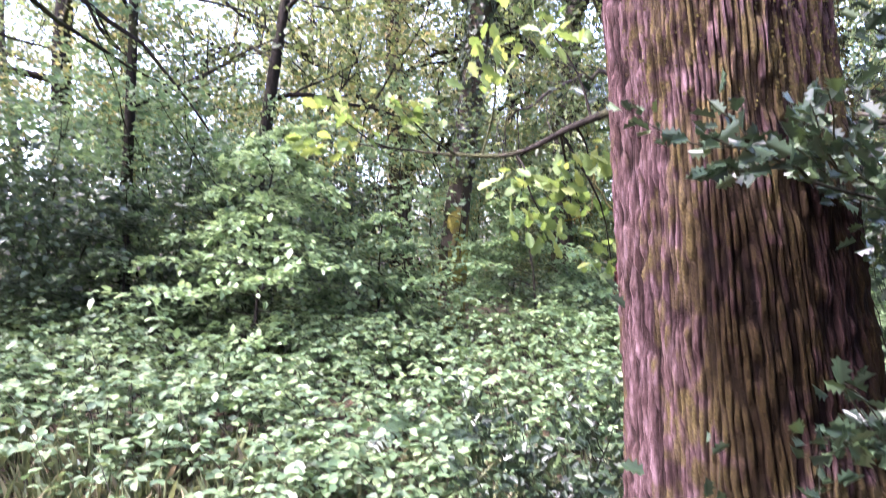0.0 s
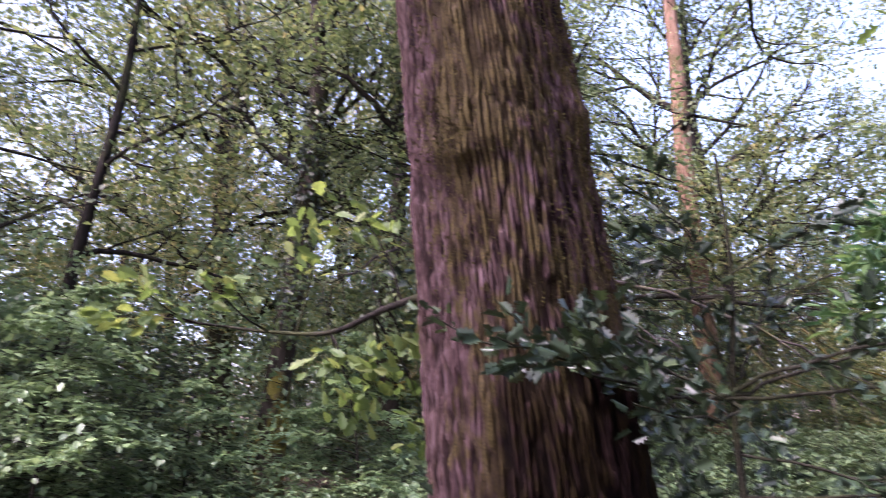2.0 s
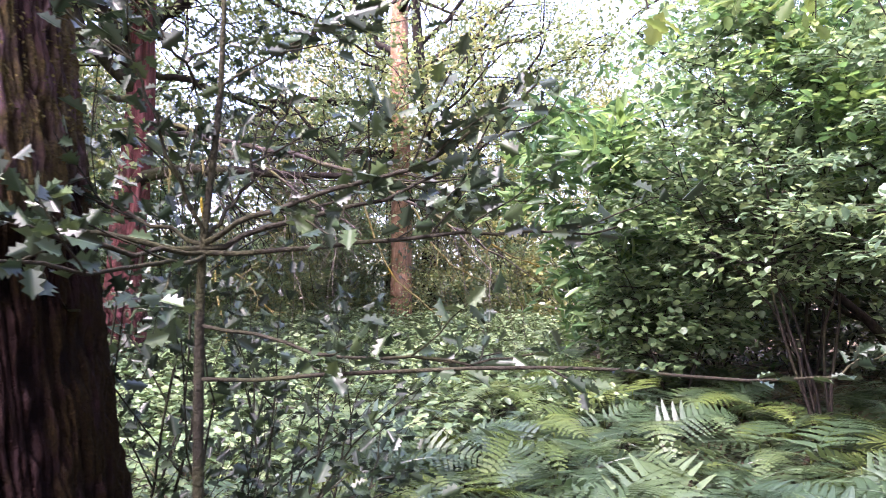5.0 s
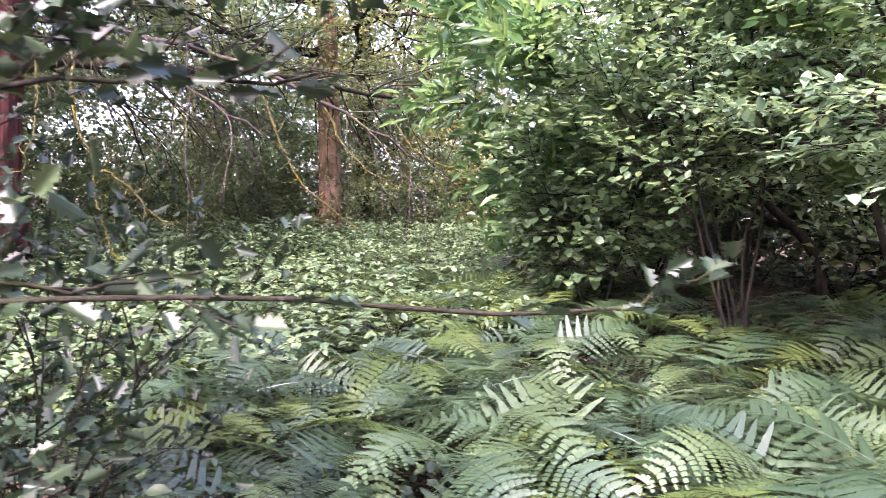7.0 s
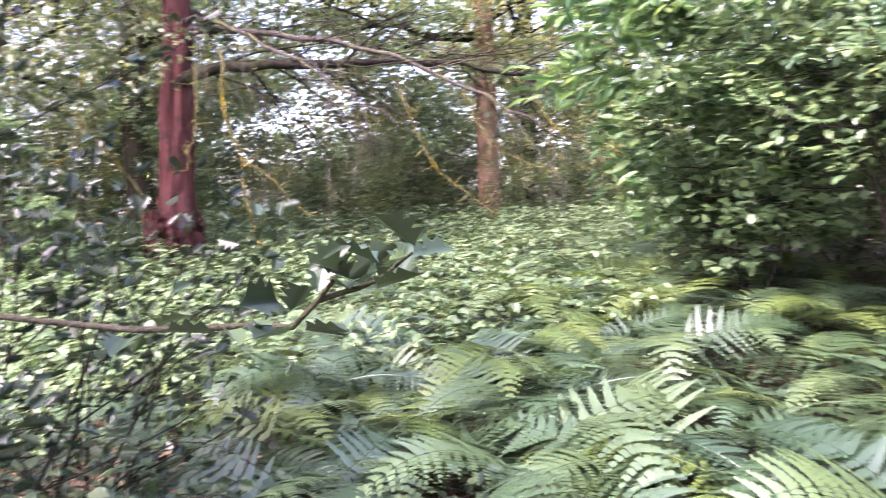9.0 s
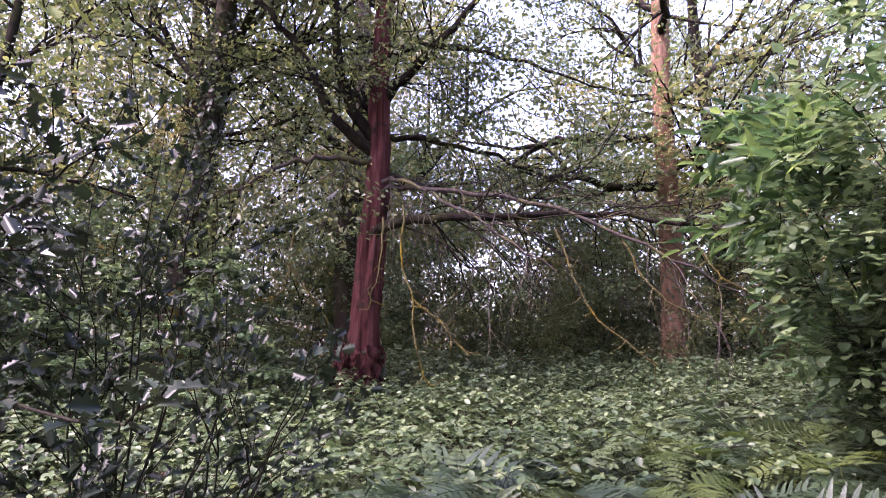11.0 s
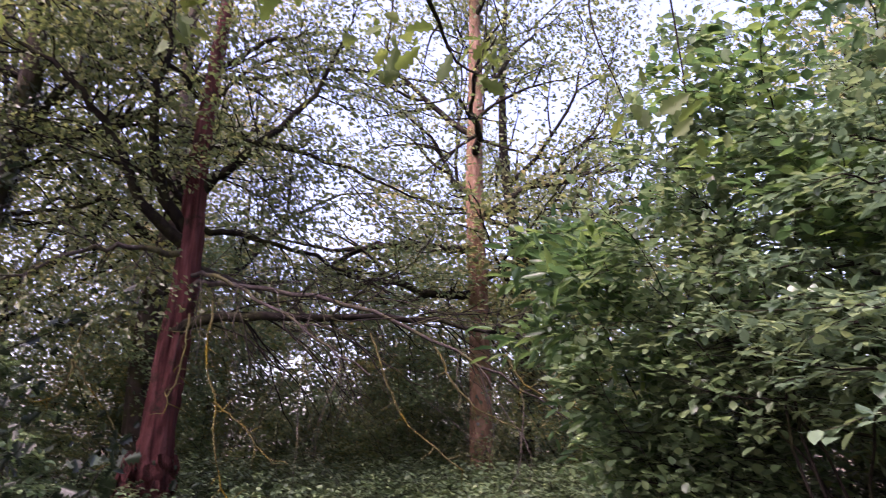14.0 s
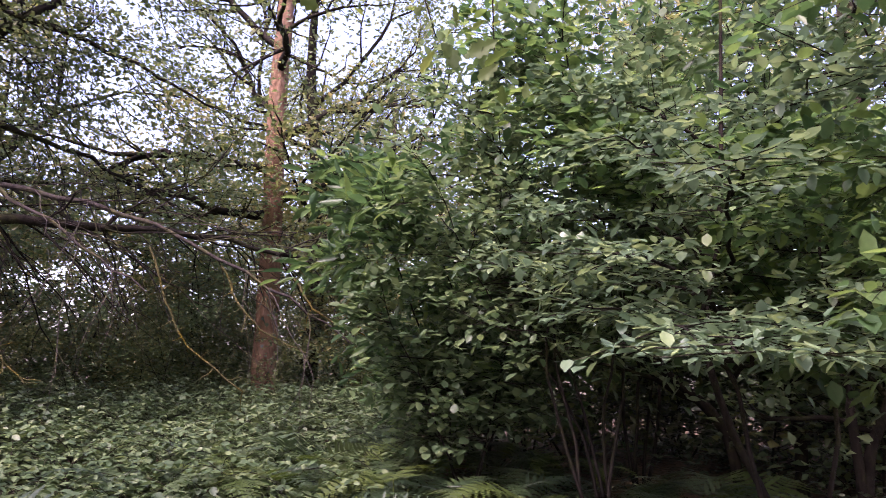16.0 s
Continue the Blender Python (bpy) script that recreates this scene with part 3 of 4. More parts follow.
# ---------------------------------------------------------------- holly sapling
def make_holly():
    o = np.array([1.57, 1.93, 0.0])
    holly = thing("holly_sapling", "young holly with thin stem, whorled branches and spiny dark leaves", "shrub", tuple(o))
    g = np.random.default_rng(21)
    P = spline([(0, 0, -0.05), (0.012, -0.01, 0.7), (0.0, 0.0, 1.3), (0.0, 0.0, 1.63), (0.02, -0.03, 2.0), (0.03, 0.0, 2.45)], 26)
    part("stem", mesh_of("holly_stem", *tube(P, np.linspace(0.017, 0.005, 26), 9), M_HOLLYBARK), holly, "slim grey-green stem")
    arms = [  # start height, way points, leaves
        (1.325, [(0.25, -0.32, 1.36), (0.6, -0.58, 1.365), (0.9, -0.78, 1.35), (1.03, -0.9, 1.36), (1.08, -0.95, 1.40)], 40, 0.0052),
        (1.63, [(-0.3, 0.02, 1.66), (-0.62, -0.25, 1.70), (-0.9, -0.42, 1.76)], 90, 0.008),
        (1.62, [(-0.25, -0.12, 1.62), (-0.5, -0.3, 1.68), (-0.68, -0.36, 1.74)], 70, 0.007),
        (1.61, [(-0.12, -0.2, 1.58), (-0.38, -0.4, 1.56), (-0.6, -0.5, 1.60)], 40, 0.006),
        (1.64, [(0.12, -0.2, 1.72), (0.3, -0.5, 1.8), (0.42, -0.7, 1.92)], 50, 0.008),
        (1.63, [(0.2, -0.1, 1.70), (0.5, -0.25, 1.82), (0.72, -0.3, 2.0)], 55, 0.008),
        (1.62, [(0.25, -0.2, 1.64), (0.5, -0.45, 1.66), (0.75, -0.6, 1.68)], 50, 0.007),
        (1.65, [(-0.1, -0.05, 1.85), (-0.22, -0.1, 2.1)], 30, 0.006),
        (1.65, [(0.12, 0.02, 1.82), (0.25, 0.05, 2.08)], 30, 0.006),
        (1.64, [(-0.2, 0.2, 1.75), (-0.45, 0.35, 1.9)], 25, 0.006),
        (1.45, [(0.2, -0.25, 1.40), (0.45, -0.42, 1.38), (0.62, -0.5, 1.40)], 40, 0.005),
        (1.05, [(-0.25, -0.2, 1.05), (-0.5, -0.4, 1.08), (-0.7, -0.5, 1.12)], 60, 0.006),
        (1.00, [(0.1, -0.1, 0.98), (0.2, -0.2, 1.0), (0.28, -0.26, 1.02)], 30, 0.006),
        (0.95, [(-0.2, -0.3, 0.95), (-0.35, -0.6, 0.98)], 60, 0.006),
        (0.85, [(0.05, -0.15, 0.86), (0.08, -0.3, 0.88)], 30, 0.006),
        (0.9, [(0.3, 0.1, 0.92), (0.6, 0.1, 1.0)], 45, 0.006),
        (2.0, [(0.15, -0.15, 2.1), (0.3, -0.25, 2.2)], 24, 0.004),
        (2.0, [(-0.15, -0.1, 2.1), (-0.32, -0.12, 2.25)], 24, 0.004),
    ]
    allends = []
    for k, (h, pts, cnt, r) in enumerate(arms):
        P = spline([(0, 0, h)] + pts, 14)
        P[1:-1] += g.normal(size=(12, 3)) * 0.006
        out, ends = [tube(P, np.linspace(r, 0.0022, 14), 6)], []
        T = unit(np.gradient(P, axis=0))
        ends.append((P[5:], T[5:]))
        for q in range(2 if k == 0 else 5):
            i = int(g.integers(4, 13))
            d = unit(T[i] + unit(np.cross(T[i], g.normal(size=3))) * 0.8 + [0, 0, 0.25])
            Q = wander(g, P[i], d, 0.22 if k else 0.10, 5, 0.15, 0.05)
            out.append(tube(Q, np.linspace(0.003, 0.0015, 6), 4))
            ends.append((Q, unit(np.gradient(Q, axis=0))))
        br = part("branch", mesh_of("holly_branch", *join(out), M_HOLLYBARK), holly)
        V, F = foliage(g, ends, cnt if k == 0 else int(cnt * 1.6), S_HOLLY, 0.054 if k else 0.046, 0.026 if k else 0.018, 0.35 if k else 0.7, 0.9)
        part("leaves", mesh_of("holly_leaves", V, F, L_HOLLY), br, "glossy spiny dark green holly leaves")


make_holly()


def low_holly(name, o, cnt, spreadr, h, seed, label):
    g = np.random.default_rng(seed)
    hb = thing(name, label, "shrub", (*o, float(ground_z(*o))), "low holly shoots")
    ends = []
    for k in range(5):
        out = []
        az = g.uniform(0, 6.28)
        branches(g, (0, 0, 0), (math.cos(az) * spreadr, math.sin(az) * spreadr, h), h * 0.8, 0.008, 1, 4, 0.8, 0.02, 0.15, 5, 0.55, out, ends)
        part("stem", mesh_of("low_holly_stem", *join(out), M_HOLLYBARK), hb)
    V, F = foliage(g, ends, int(cnt * 1.35), S_HOLLY, 0.06, 0.05, 0.4)
    part("leaves", mesh_of("low_holly_leaves", V, F, L_HOLLY), hb, "glossy spiny dark green leaves")


low_holly("holly_shoot", (1.05, 1.68), 330, 0.5, 0.85, 31, "low holly regrowth in front of the oak trunk")
low_holly("holly_shoot", (1.85, 1.72), 420, 0.6, 0.6, 32, "low holly regrowth beside the sapling")
low_holly("holly_shoot", (2.45, 1.15), 330, 0.6, 0.30, 33, "low holly regrowth at the edge of bracken")
low_holly("holly_shoot", (1.75, 2.5), 420, 0.5, 1.5, 34, "tall dark holly regrowth behind the sapling")
low_holly("holly_shoot", (1.7, 3.3), 800, 0.4, 2.3, 36, "tall dark holly regrowth behind the oak")
low_holly("holly_shoot", (1.9, 2.4), 520, 0.45, 0.6, 37, "dark holly regrowth beside the sapling")
low_holly("holly_shoot", (0.65, 3.7), 600, 0.7, 0.8, 39, "dark holly regrowth among the brambles")
low_holly("holly_shoot", (0.5, 2.95), 520, 0.6, 0.6, 38, "low dark holly regrowth beside the foot of the oak")
low_holly("holly_shoot", (2.1, 3.0), 420, 0.5, 1.5, 35, "tall dark holly regrowth behind the sapling")


# ---------------------------------------------------------------- bracken
def frond(g, L, pairs, tooth=0.019, arch=0.35):
    """One bracken frond along +y: stalk, side leaflets that taper to a point, and their small lobes."""
    s = np.linspace(0, 1, 18)
    az = arch * (np.sin(s * 1.9) * 0.5 - 0.62 * s**2.2)
    spine = np.c_[0.03 * np.sin(s * 3 + g.random()), L * s * (1 - 0.1 * s), L * az]
    bits = [tube(spine, np.linspace(0.0024, 0.0008, 18), 3)]
    gap = L * 0.92 / pairs
    Vq = []
    for p in range(pairs):
        u = 0.05 + 0.93 * (p / (pairs - 1)) ** 0.92
        q = np.array([np.interp(u, s, spine[:, c]) for c in range(3)])
        t = unit(np.array([np.interp(min(u + 0.03, 1), s, spine[:, c]) for c in range(3)]) - q)
        for sd in (-1, 1):
            ln = (L * 0.35 * (1 - u) ** 0.75 * (0.75 + 0.25 * min(1, u / 0.12)) + 0.012) * g.uniform(0.88, 1.08)
            d = unit(np.array([sd, 0, 0]) * 0.95 + t * 0.30 + np.array([0, 0, 0.06]) + g.normal(size=3) * 0.07)
            nz = unit(np.cross(d, t)) * (-1 if np.cross(d, t)[2] < 0 else 1)
            side = unit(np.cross(nz, d))
            cut = max(3, int(ln / tooth))
            v = (np.arange(cut) + 0.5) / cut
            c = q + d * (ln * v)[:, None] + np.array([0, 0, -1]) * (0.20 * ln * v**2)[:, None] + t * (0.10 * ln * v**2)[:, None]
            w = np.maximum(gap * 0.47 * (1 - v) ** 0.55 * (0.75 + 0.25 * (1 - u)), 0.004)
            h = ln / cut * 0.5
            for s2 in (-1, 1):
                tip = c + side * (s2 * w)[:, None] + d * (h * 1.0) + np.array([0, 0, -0.06]) * w[:, None]
                Vq.append(np.stack([c - d * h, c + d * h, tip, tip - d * (h * 1.65)], 1).reshape(-1, 3))
    Vq = np.concatenate(Vq)
    bits.append((Vq, np.arange(len(Vq)).reshape(-1, 4)))
    return join(bits)


def make_bracken():
    g = np.random.default_rng(41)
    shapes = []
    for k in range(6):
        mat = L_FERN2 if k > 3 else L_FERN
        shapes.append(mesh_of("bracken_frond", *frond(g, (0.58, 0.64, 0.70, 0.78, 0.62, 0.70)[k], 14, 0.021, (0.30, 0.36, 0.42, 0.48, 0.36, 0.42)[k]), mat, False))
    stalk = mesh_of("bracken_stalk", *tube(wander(g, (0, 0, -0.03), (0, 0, 1), 1.03, 8, 0.04), np.linspace(0.006, 0.004, 9), 5), M_STIPE)

    def plant(x, y, h, n, scale, a0):
        f = thing("bracken_fern", "bracken fern with broad arching green fronds", "fern", (x, y, float(ground_z(x, y))), "bracken")
        st = part("stalk", stalk, f)
        st.scale = (1, 1, h)
        young = g.random() < 0.26
        for k in range(n):
            fr = part("frond", shapes[4 + k % 2] if young and k < 3 else shapes[int(g.integers(0, 4))], f)
            az = a0 + k * 6.283 / n + g.normal() * 0.3
            fr.matrix_basis = Matrix.Translation((0, 0, h - 0.02 * k)) @ Matrix.Rotation(az, 4, "Z") @ Matrix.Rotation(radians(float(g.uniform(-24, 8))), 4, "X") @ Matrix.Rotation(radians(float(g.normal() * 15)), 4, "Y") @ Matrix.Scale(scale * float(g.uniform(0.8, 1.15)), 4)
        return f

    # the sweep of bracken beside the path
    spots = []
    tries = 0
    while len(spots) < 205 and tries < 9000:
        tries += 1
        x, y = g.uniform(2.25, 8.2), g.uniform(0.9, 6.8)
        if y < 1.0 + 0.12 * max(0, 3.4 - x) * 3 or y > 3.6 + (x - 2.3) * 1.2 or y < 0.65 + (x - 4.6) * 0.35:
            continue
        if min([9] + [math.hypot(x - a, y - b) for a, b in spots]) > 0.24 + 0.028 * math.hypot(x - 2.5, y):
            spots.append((x, y))
    for x, y in spots:
        d = math.hypot(x - 2.5, y - 0.3)
        plant(x, y, float(g.uniform(0.27, 0.47)) + 0.010 * d, int(g.integers(4, 6)), float(g.uniform(0.85, 1.2)), g.uniform(0, 6.28))
    # a few on the far side of the oak and at the edge of the brambles
    for x, y in [(0.55, 4.2), (-0.2, 4.6), (1.5, 3.6), (2.6, 3.4), (2.9, 4.4), (3.4, 4.0), (3.6, 4.9), (4.3, 5.4), (3.1, 5.4)]:
        plant(x, y, float(g.uniform(0.22, 0.4)), 4, 0.75, g.uniform(0, 6.28))
    # farther bracken, too many to count
    V0, F0 = frond(g, 0.7, 10, 0.06, 0.4)
    F0 = [f for f in F0]
    pcs = []
    for _ in range(70):
        x, y = g.uniform(2.2, 9.5), g.uniform(4.6, 10.5)
        if y < 2.2 + (x - 3) * 0.65 or (x - 2.6) ** 2 + (y - 9.4) ** 2 < 0.3:
            continue
        az, sc, ti = g.uniform(0, 6.28), g.uniform(0.7, 1.2), radians(g.uniform(0, 25))
        Rm = np.array(Matrix.Rotation(az, 3, "Z") @ Matrix.Rotation(ti, 3, "X"))
        pcs.append(((V0 @ Rm.T) * sc + [x, y, float(ground_z(x, y)) + g.uniform(0.2, 0.4)], F0))
    tagged(new("bracken_patch", mesh_of("bracken_patch", *join(pcs), L_FERN, False)), "distant bracken filling the clearing", "fern", kind="stuff")


make_bracken()


# ---------------------------------------------------------------- bramble and low herbs
def bramble_mat_of(name, label, region, clumps, per, hmin, hmax, size, mat, seed, shape=S_ROUND):
    """A tangle of arching canes with leaves in threes; region(g) gives x, y, height factor."""
    g = np.random.default_rng(seed)
    canes, P, A, N, S = [], [], [], [], []
    for _ in range(clumps):
        x, y, hf = region(g)
        if x is None:
            continue
        z0 = float(ground_z(x, y))
        h = g.uniform(hmin, hmax) * hf
        az = g.uniform(0, 6.28)
        C = spline([(x, y, z0 - 0.02), (x + 0.12 * math.cos(az), y + 0.12 * math.sin(az), z0 + h * 0.75), (x + 0.4 * math.cos(az), y + 0.4 * math.sin(az), z0 + h), (x + 0.7 * math.cos(az), y + 0.7 * math.sin(az), z0 + h * 0.7)], 9)
        canes.append(tube(C, np.linspace(0.004, 0.002, 9), 3))
        t = g.random(per)
        p = np.stack([np.interp(t, np.linspace(0, 1, 9), C[:, c]) for c in range(3)], -1) + g.normal(size=(per, 3)) * [0.09, 0.09, 0.05]
        for k in range(3):
            a = g.uniform(0, 6.28, per) * 0 + (k - 1) * 1.25 + g.normal(size=per) * 0.2 + (np.arange(per) * 2.4)
            P.append(p)
            A.append(np.stack([np.cos(a), np.sin(a), g.normal(size=per) * 0.25 - 0.1], -1))
            N.append(np.array([0, 0, 1]) + g.normal(size=(per, 3)) * 0.32)
            S.append(size * g.uniform(0.6, 1.25, per))
    V, F = leaves(shape, np.concatenate(P), np.concatenate(A), np.concatenate(N), np.concatenate(S))
    top = thing(name, label, "undergrowth", (0, 0, 0), "", "stuff")
    part("canes", mesh_of("canes", *join(canes), M_DARKBARK), top)
    part("leaves", mesh_of("bramble_leaves", V, F, mat), top, label)


def left_bank(g):
    x, y = g.uniform(-5.5, 1.6), g.uniform(3.3, 8.6)
    if y < 3.5 + 0.25 * math.sin(x * 2.1) and x < 0.2:
        return None, None, None
    if (x > 0.1 and y < 4.4) or (x - 1.03) ** 2 + (y - 2.28) ** 2 < 0.5:
        return None, None, None
    return x, y, 0.55 + 0.11 * (y - 3.3)


bramble_mat_of("bramble_thicket", "low bramble thicket with pale green leaves in threes", left_bank, 900, 19, 0.32, 0.74, 0.074, L_BRAMBLE, 51, S_OVAL)


def clearing(g):
    x, y = g.uniform(1.4, 10.5), g.uniform(4.5, 13.5)
    b = math.degrees(math.atan2(x - 2.2, y))
    if b > 40 or b < -12:
        return None, None, None
    return x, y, 0.7 + 0.03 * (y - 5)


bramble_mat_of("nettle_patch", "knee-high nettles and bramble in the clearing", clearing, 1900, 19, 0.30, 0.85, 0.078, L_BRAMBLE, 52, S_OVAL)


def under_bush(g):
    x, y = g.uniform(4.4, 12), g.uniform(1.2, 9)
    if math.degrees(math.atan2(x - 2.2, y)) < 38:
        return None, None, None
    return x, y, 0.7


def fern_floor(g):
    x, y = g.uniform(2.3, 7), g.uniform(0.75, 5.5)
    if y < 0.6 + (x - 4.6) * 0.35:
        return None, None, None
    return x, y, 1.0


# Herbs below bracken and trees wear the shade-darkened leaf colour.
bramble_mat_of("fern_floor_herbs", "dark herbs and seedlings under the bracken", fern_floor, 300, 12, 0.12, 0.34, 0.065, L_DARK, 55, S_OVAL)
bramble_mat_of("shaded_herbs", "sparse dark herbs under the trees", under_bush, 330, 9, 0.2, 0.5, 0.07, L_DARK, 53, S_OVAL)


def near_left(g):
    x, y = g.uniform(1.55, 2.3), g.uniform(1.75, 4.2)
    if y < 1.6 + (x - 1.5) * 0.4:
        return None, None, None
    return x, y, 1.0


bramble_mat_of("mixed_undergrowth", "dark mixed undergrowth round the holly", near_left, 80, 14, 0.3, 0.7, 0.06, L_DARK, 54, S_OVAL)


def make_grass():
    g = np.random.default_rng(61)
    n = 5200
    x, y = g.uniform(-4.5, 1.2, n), g.uniform(2.0, 4.6, n)
    keep = (y > 2.4) & (np.hypot(x - 1.03, y - 2.28) > 0.55)
    x, y = x[keep], y[keep]
    pos = np.stack([x, y, ground_z(x, y)], -1)
    m = len(x)
    V, F = leaves(S_BLADE, pos, np.array([0, 0, 1]) + g.normal(size=(m, 3)) * 0.45, g.normal(size=(m, 3)), g.uniform(0.10, 0.34, m))
    tagged(new("grass", mesh_of("grass", V, F, L_GRASS)), "pale woodland grass along the path edge", "grass", kind="stuff")
    # fallen leaves
    n = 2600
    x, y = g.uniform(-4, 6, n), g.uniform(-2, 5, n)
    pos = np.stack([x, y, ground_z(x, y) + 0.012], -1)
    V, F = leaves(S_OAK, pos, g.normal(size=(n, 3)) * [1, 1, 0.15], np.array([0, 0, 1]) + g.normal(size=(n, 3)) * 0.25, g.uniform(0.05, 0.1, n))
    tagged(new("leaf_litter", mesh_of("leaf_litter", V, F, M_DEADFERN)), "brown fallen oak leaves on soil", "leaf litter", kind="stuff")


make_grass()


# ---------------------------------------------------------------- trees
def trunk_mesh(name, P, R, mat, rough=0.06, sides=20, seed=1, n=60, clefts=()):
    P = spline(P, n)
    R = np.interp(np.linspace(0, 1, n), np.linspace(0, 1, len(R)), R)
    V, F = tube(P, R, sides)
    a = np.tile(np.arange(sides), n)
    h = np.repeat(np.arange(n), sides)
    k = 1 + rough * (noise2(a * 0.5, h * 0.35, seed, sides // 2) - 0.5) * 2 + rough * 0.8 * (noise2(a * 1.0, h * 0.12, seed + 9, sides) - 0.5)
    c = np.repeat(P, sides, 0)
    way = unit(V - c)
    for az, wide, deep in clefts:
        off = np.angle(np.exp(1j * (np.arctan2(way[:, 1], way[:, 0]) - radians(az) - 0.12 * np.sin(h * 0.13))))
        k = k - deep * np.exp(-((off / wide) ** 2)) * (0.6 + 0.4 * np.sin(h * 0.21 + az))
    return mesh_of(name, c + (V - c) * k[:, None], F, mat), P


def ivy_on(g, P, R, z0, z1, count, tree, label="dark ivy leaves clinging to the trunk"):
    i = g.integers(0, len(P) - 1, count * 3)
    p = P[i] + (P[i + 1] - P[i]) * g.random((count * 3, 1))
    i = i[(p[:, 2] > z0) & (p[:, 2] < z1)][:count]
    p = p[(p[:, 2] > z0) & (p[:, 2] < z1)][:count]
    m = len(p)
    a = g.uniform(0, 6.28, m)
    nrm = np.stack([np.cos(a), np.sin(a), 0.35 + 0 * a], -1)
    pos = p + nrm * [1, 1, 0] * (R + np.abs(g.normal(size=(m, 1))) * 0.05)
    V, F = leaves(S_ROUND, pos, g.normal(size=(m, 3)) * 0.5 - [0, 0, 0.8], nrm + g.normal(size=(m, 3)) * 0.35, g.uniform(0.05, 0.1, m))
    part("ivy", mesh_of("ivy", V, F, L_IVY), tree, label)


def make_tree(name, label, at, P, R, bark, limbs, leaf, count, size, seed, depth=2, kids=4, shape=S_OVAL, ivy=None, flat=0.5, jitter=0.22, up=0.04, group=""):
    """P, R: trunk line and radii, from the tree's foot. limbs: (share of the trunk, heading, rise, length)."""
    g = np.random.default_rng(seed)
    x, y = at
    tree = thing(name, label, "tree", (x, y, float(ground_z(x, y)) - 0.05), group)
    me, line = trunk_mesh(name + "_trunk", P, R, bark, seed=seed)
    part("trunk", me, tree)
    ends = []
    for u, az, rise, L in limbs:
        out = []
        i = u * (len(line) - 1)
        q = line[int(i)]
        r = np.interp(u, np.linspace(0, 1, len(R)), R) * 0.5
        branches(g, q, (math.cos(az), math.sin(az), rise), L, r, depth, kids, 0.75, up, 0.17, 6 if kids > 3 else 4, 0.62, out, ends)
        part("limb", mesh_of(name + "_limb", *join(out), M_DARKBARK), tree)
    if ivy:
        ivy_on(g, line, float(np.mean(R)), *ivy, tree)
    if count:
        V, F = foliage(g, ends, count, shape, size, jitter, flat)
        part("crown", mesh_of(name + "_crown", V, F, leaf), tree)
    return tree


def ring(g, n, u0, u1, rise, L):
    return [(u0 + (u1 - u0) * (k + 0.5) / n, k * 2.4 + g.uniform(0, 0.8), rise * g.uniform(0.6, 1.3), L * g.uniform(0.7, 1.2)) for k in range(n)]


rg = np.random.default_rng(71)
# ivy-clad tree with a mossy foot, behind the brambles
ivy = make_tree("ivy_tree", "tall slender tree wrapped in ivy with a mossy yellow foot", (-0.15, 9.5), [(0, 0, 0), (0.08, 0, 1.5), (0.32, 0, 3.6), (0.5, 0.1, 5.8), (0.42, 0.1, 8), (0.6, 0, 12)], [0.21, 0.18, 0.165, 0.145, 0.09, 0.03], M_GREYBARK,
          [(0.45, 0.4, 1.4, 3.4), (0.5, 2.8, 1.2, 3.0)] + ring(rg, 6, 0.5, 0.98, 0.6, 2.6), L_YELLOW, 6500, 0.105, 72, ivy=(2.2, 5.8, 1500), jitter=0.25)
foot, _ = trunk_mesh("mossy_foot", [(0, 0, 0.02), (0.05, 0, 0.9), (0.11, 0, 1.75)], [0.225, 0.198, 0.172], M_IVYBARK, 0.1, 22, 70, 24)
part("moss_cover", foot, ivy, "yellow-green moss round the foot")
make_tree("leaning_tree", "thin dark tree leaning among the shrubs", (-2.95, 8.8), [(0, 0, 0), (0.25, 0, 1.8), (0.5, 0, 3.6), (0.75, 0.1, 5.6), (0.85, 0.1, 8)], [0.10, 0.085, 0.075, 0.055, 0.02], M_DARKBARK,
          ring(rg, 8, 0.42, 0.98, 0.5, 2.2), L_CANOPY, 7000, 0.092, 73)
make_tree("thin_tree", "thin dark tree with crooked branches", (-4.35, 8.6), [(0, 0, 0), (0.03, 0, 2), (0.1, 0, 4.5), (0.0, 0, 7.5)], [0.085, 0.07, 0.055, 0.02], M_DARKBARK,
          ring(rg, 7, 0.45, 0.98, 0.35, 2.4), L_CANOPY, 6500, 0.092, 74)
make_tree("oak_tree", "forked oak with mossy limbs in the wood behind", (-1.6, 16.0), [(0, 0, 0), (0.1, 0, 3), (-0.1, 0, 6), (0.2, 0, 9), (0.1, 0, 14)], [0.28, 0.22, 0.19, 0.14, 0.04], M_GREYBARK,
          ring(rg, 9, 0.3, 0.98, 0.5, 3.6), L_YELLOW, 13000, 0.092, 75, shape=S_KITE, jitter=0.32)
make_tree("oak_tree", "crooked oak with dark branches in the wood behind", (2.0, 13.5), [(0, 0, 0), (-0.1, 0, 3), (0.15, 0, 6), (0.0, 0, 9), (0.1, 0, 13)], [0.24, 0.2, 0.16, 0.12, 0.04], M_GREYBARK,
          ring(rg, 9, 0.28, 0.98, 0.5, 3.4), L_CANOPY, 13000, 0.095, 76, shape=S_KITE, jitter=0.32)

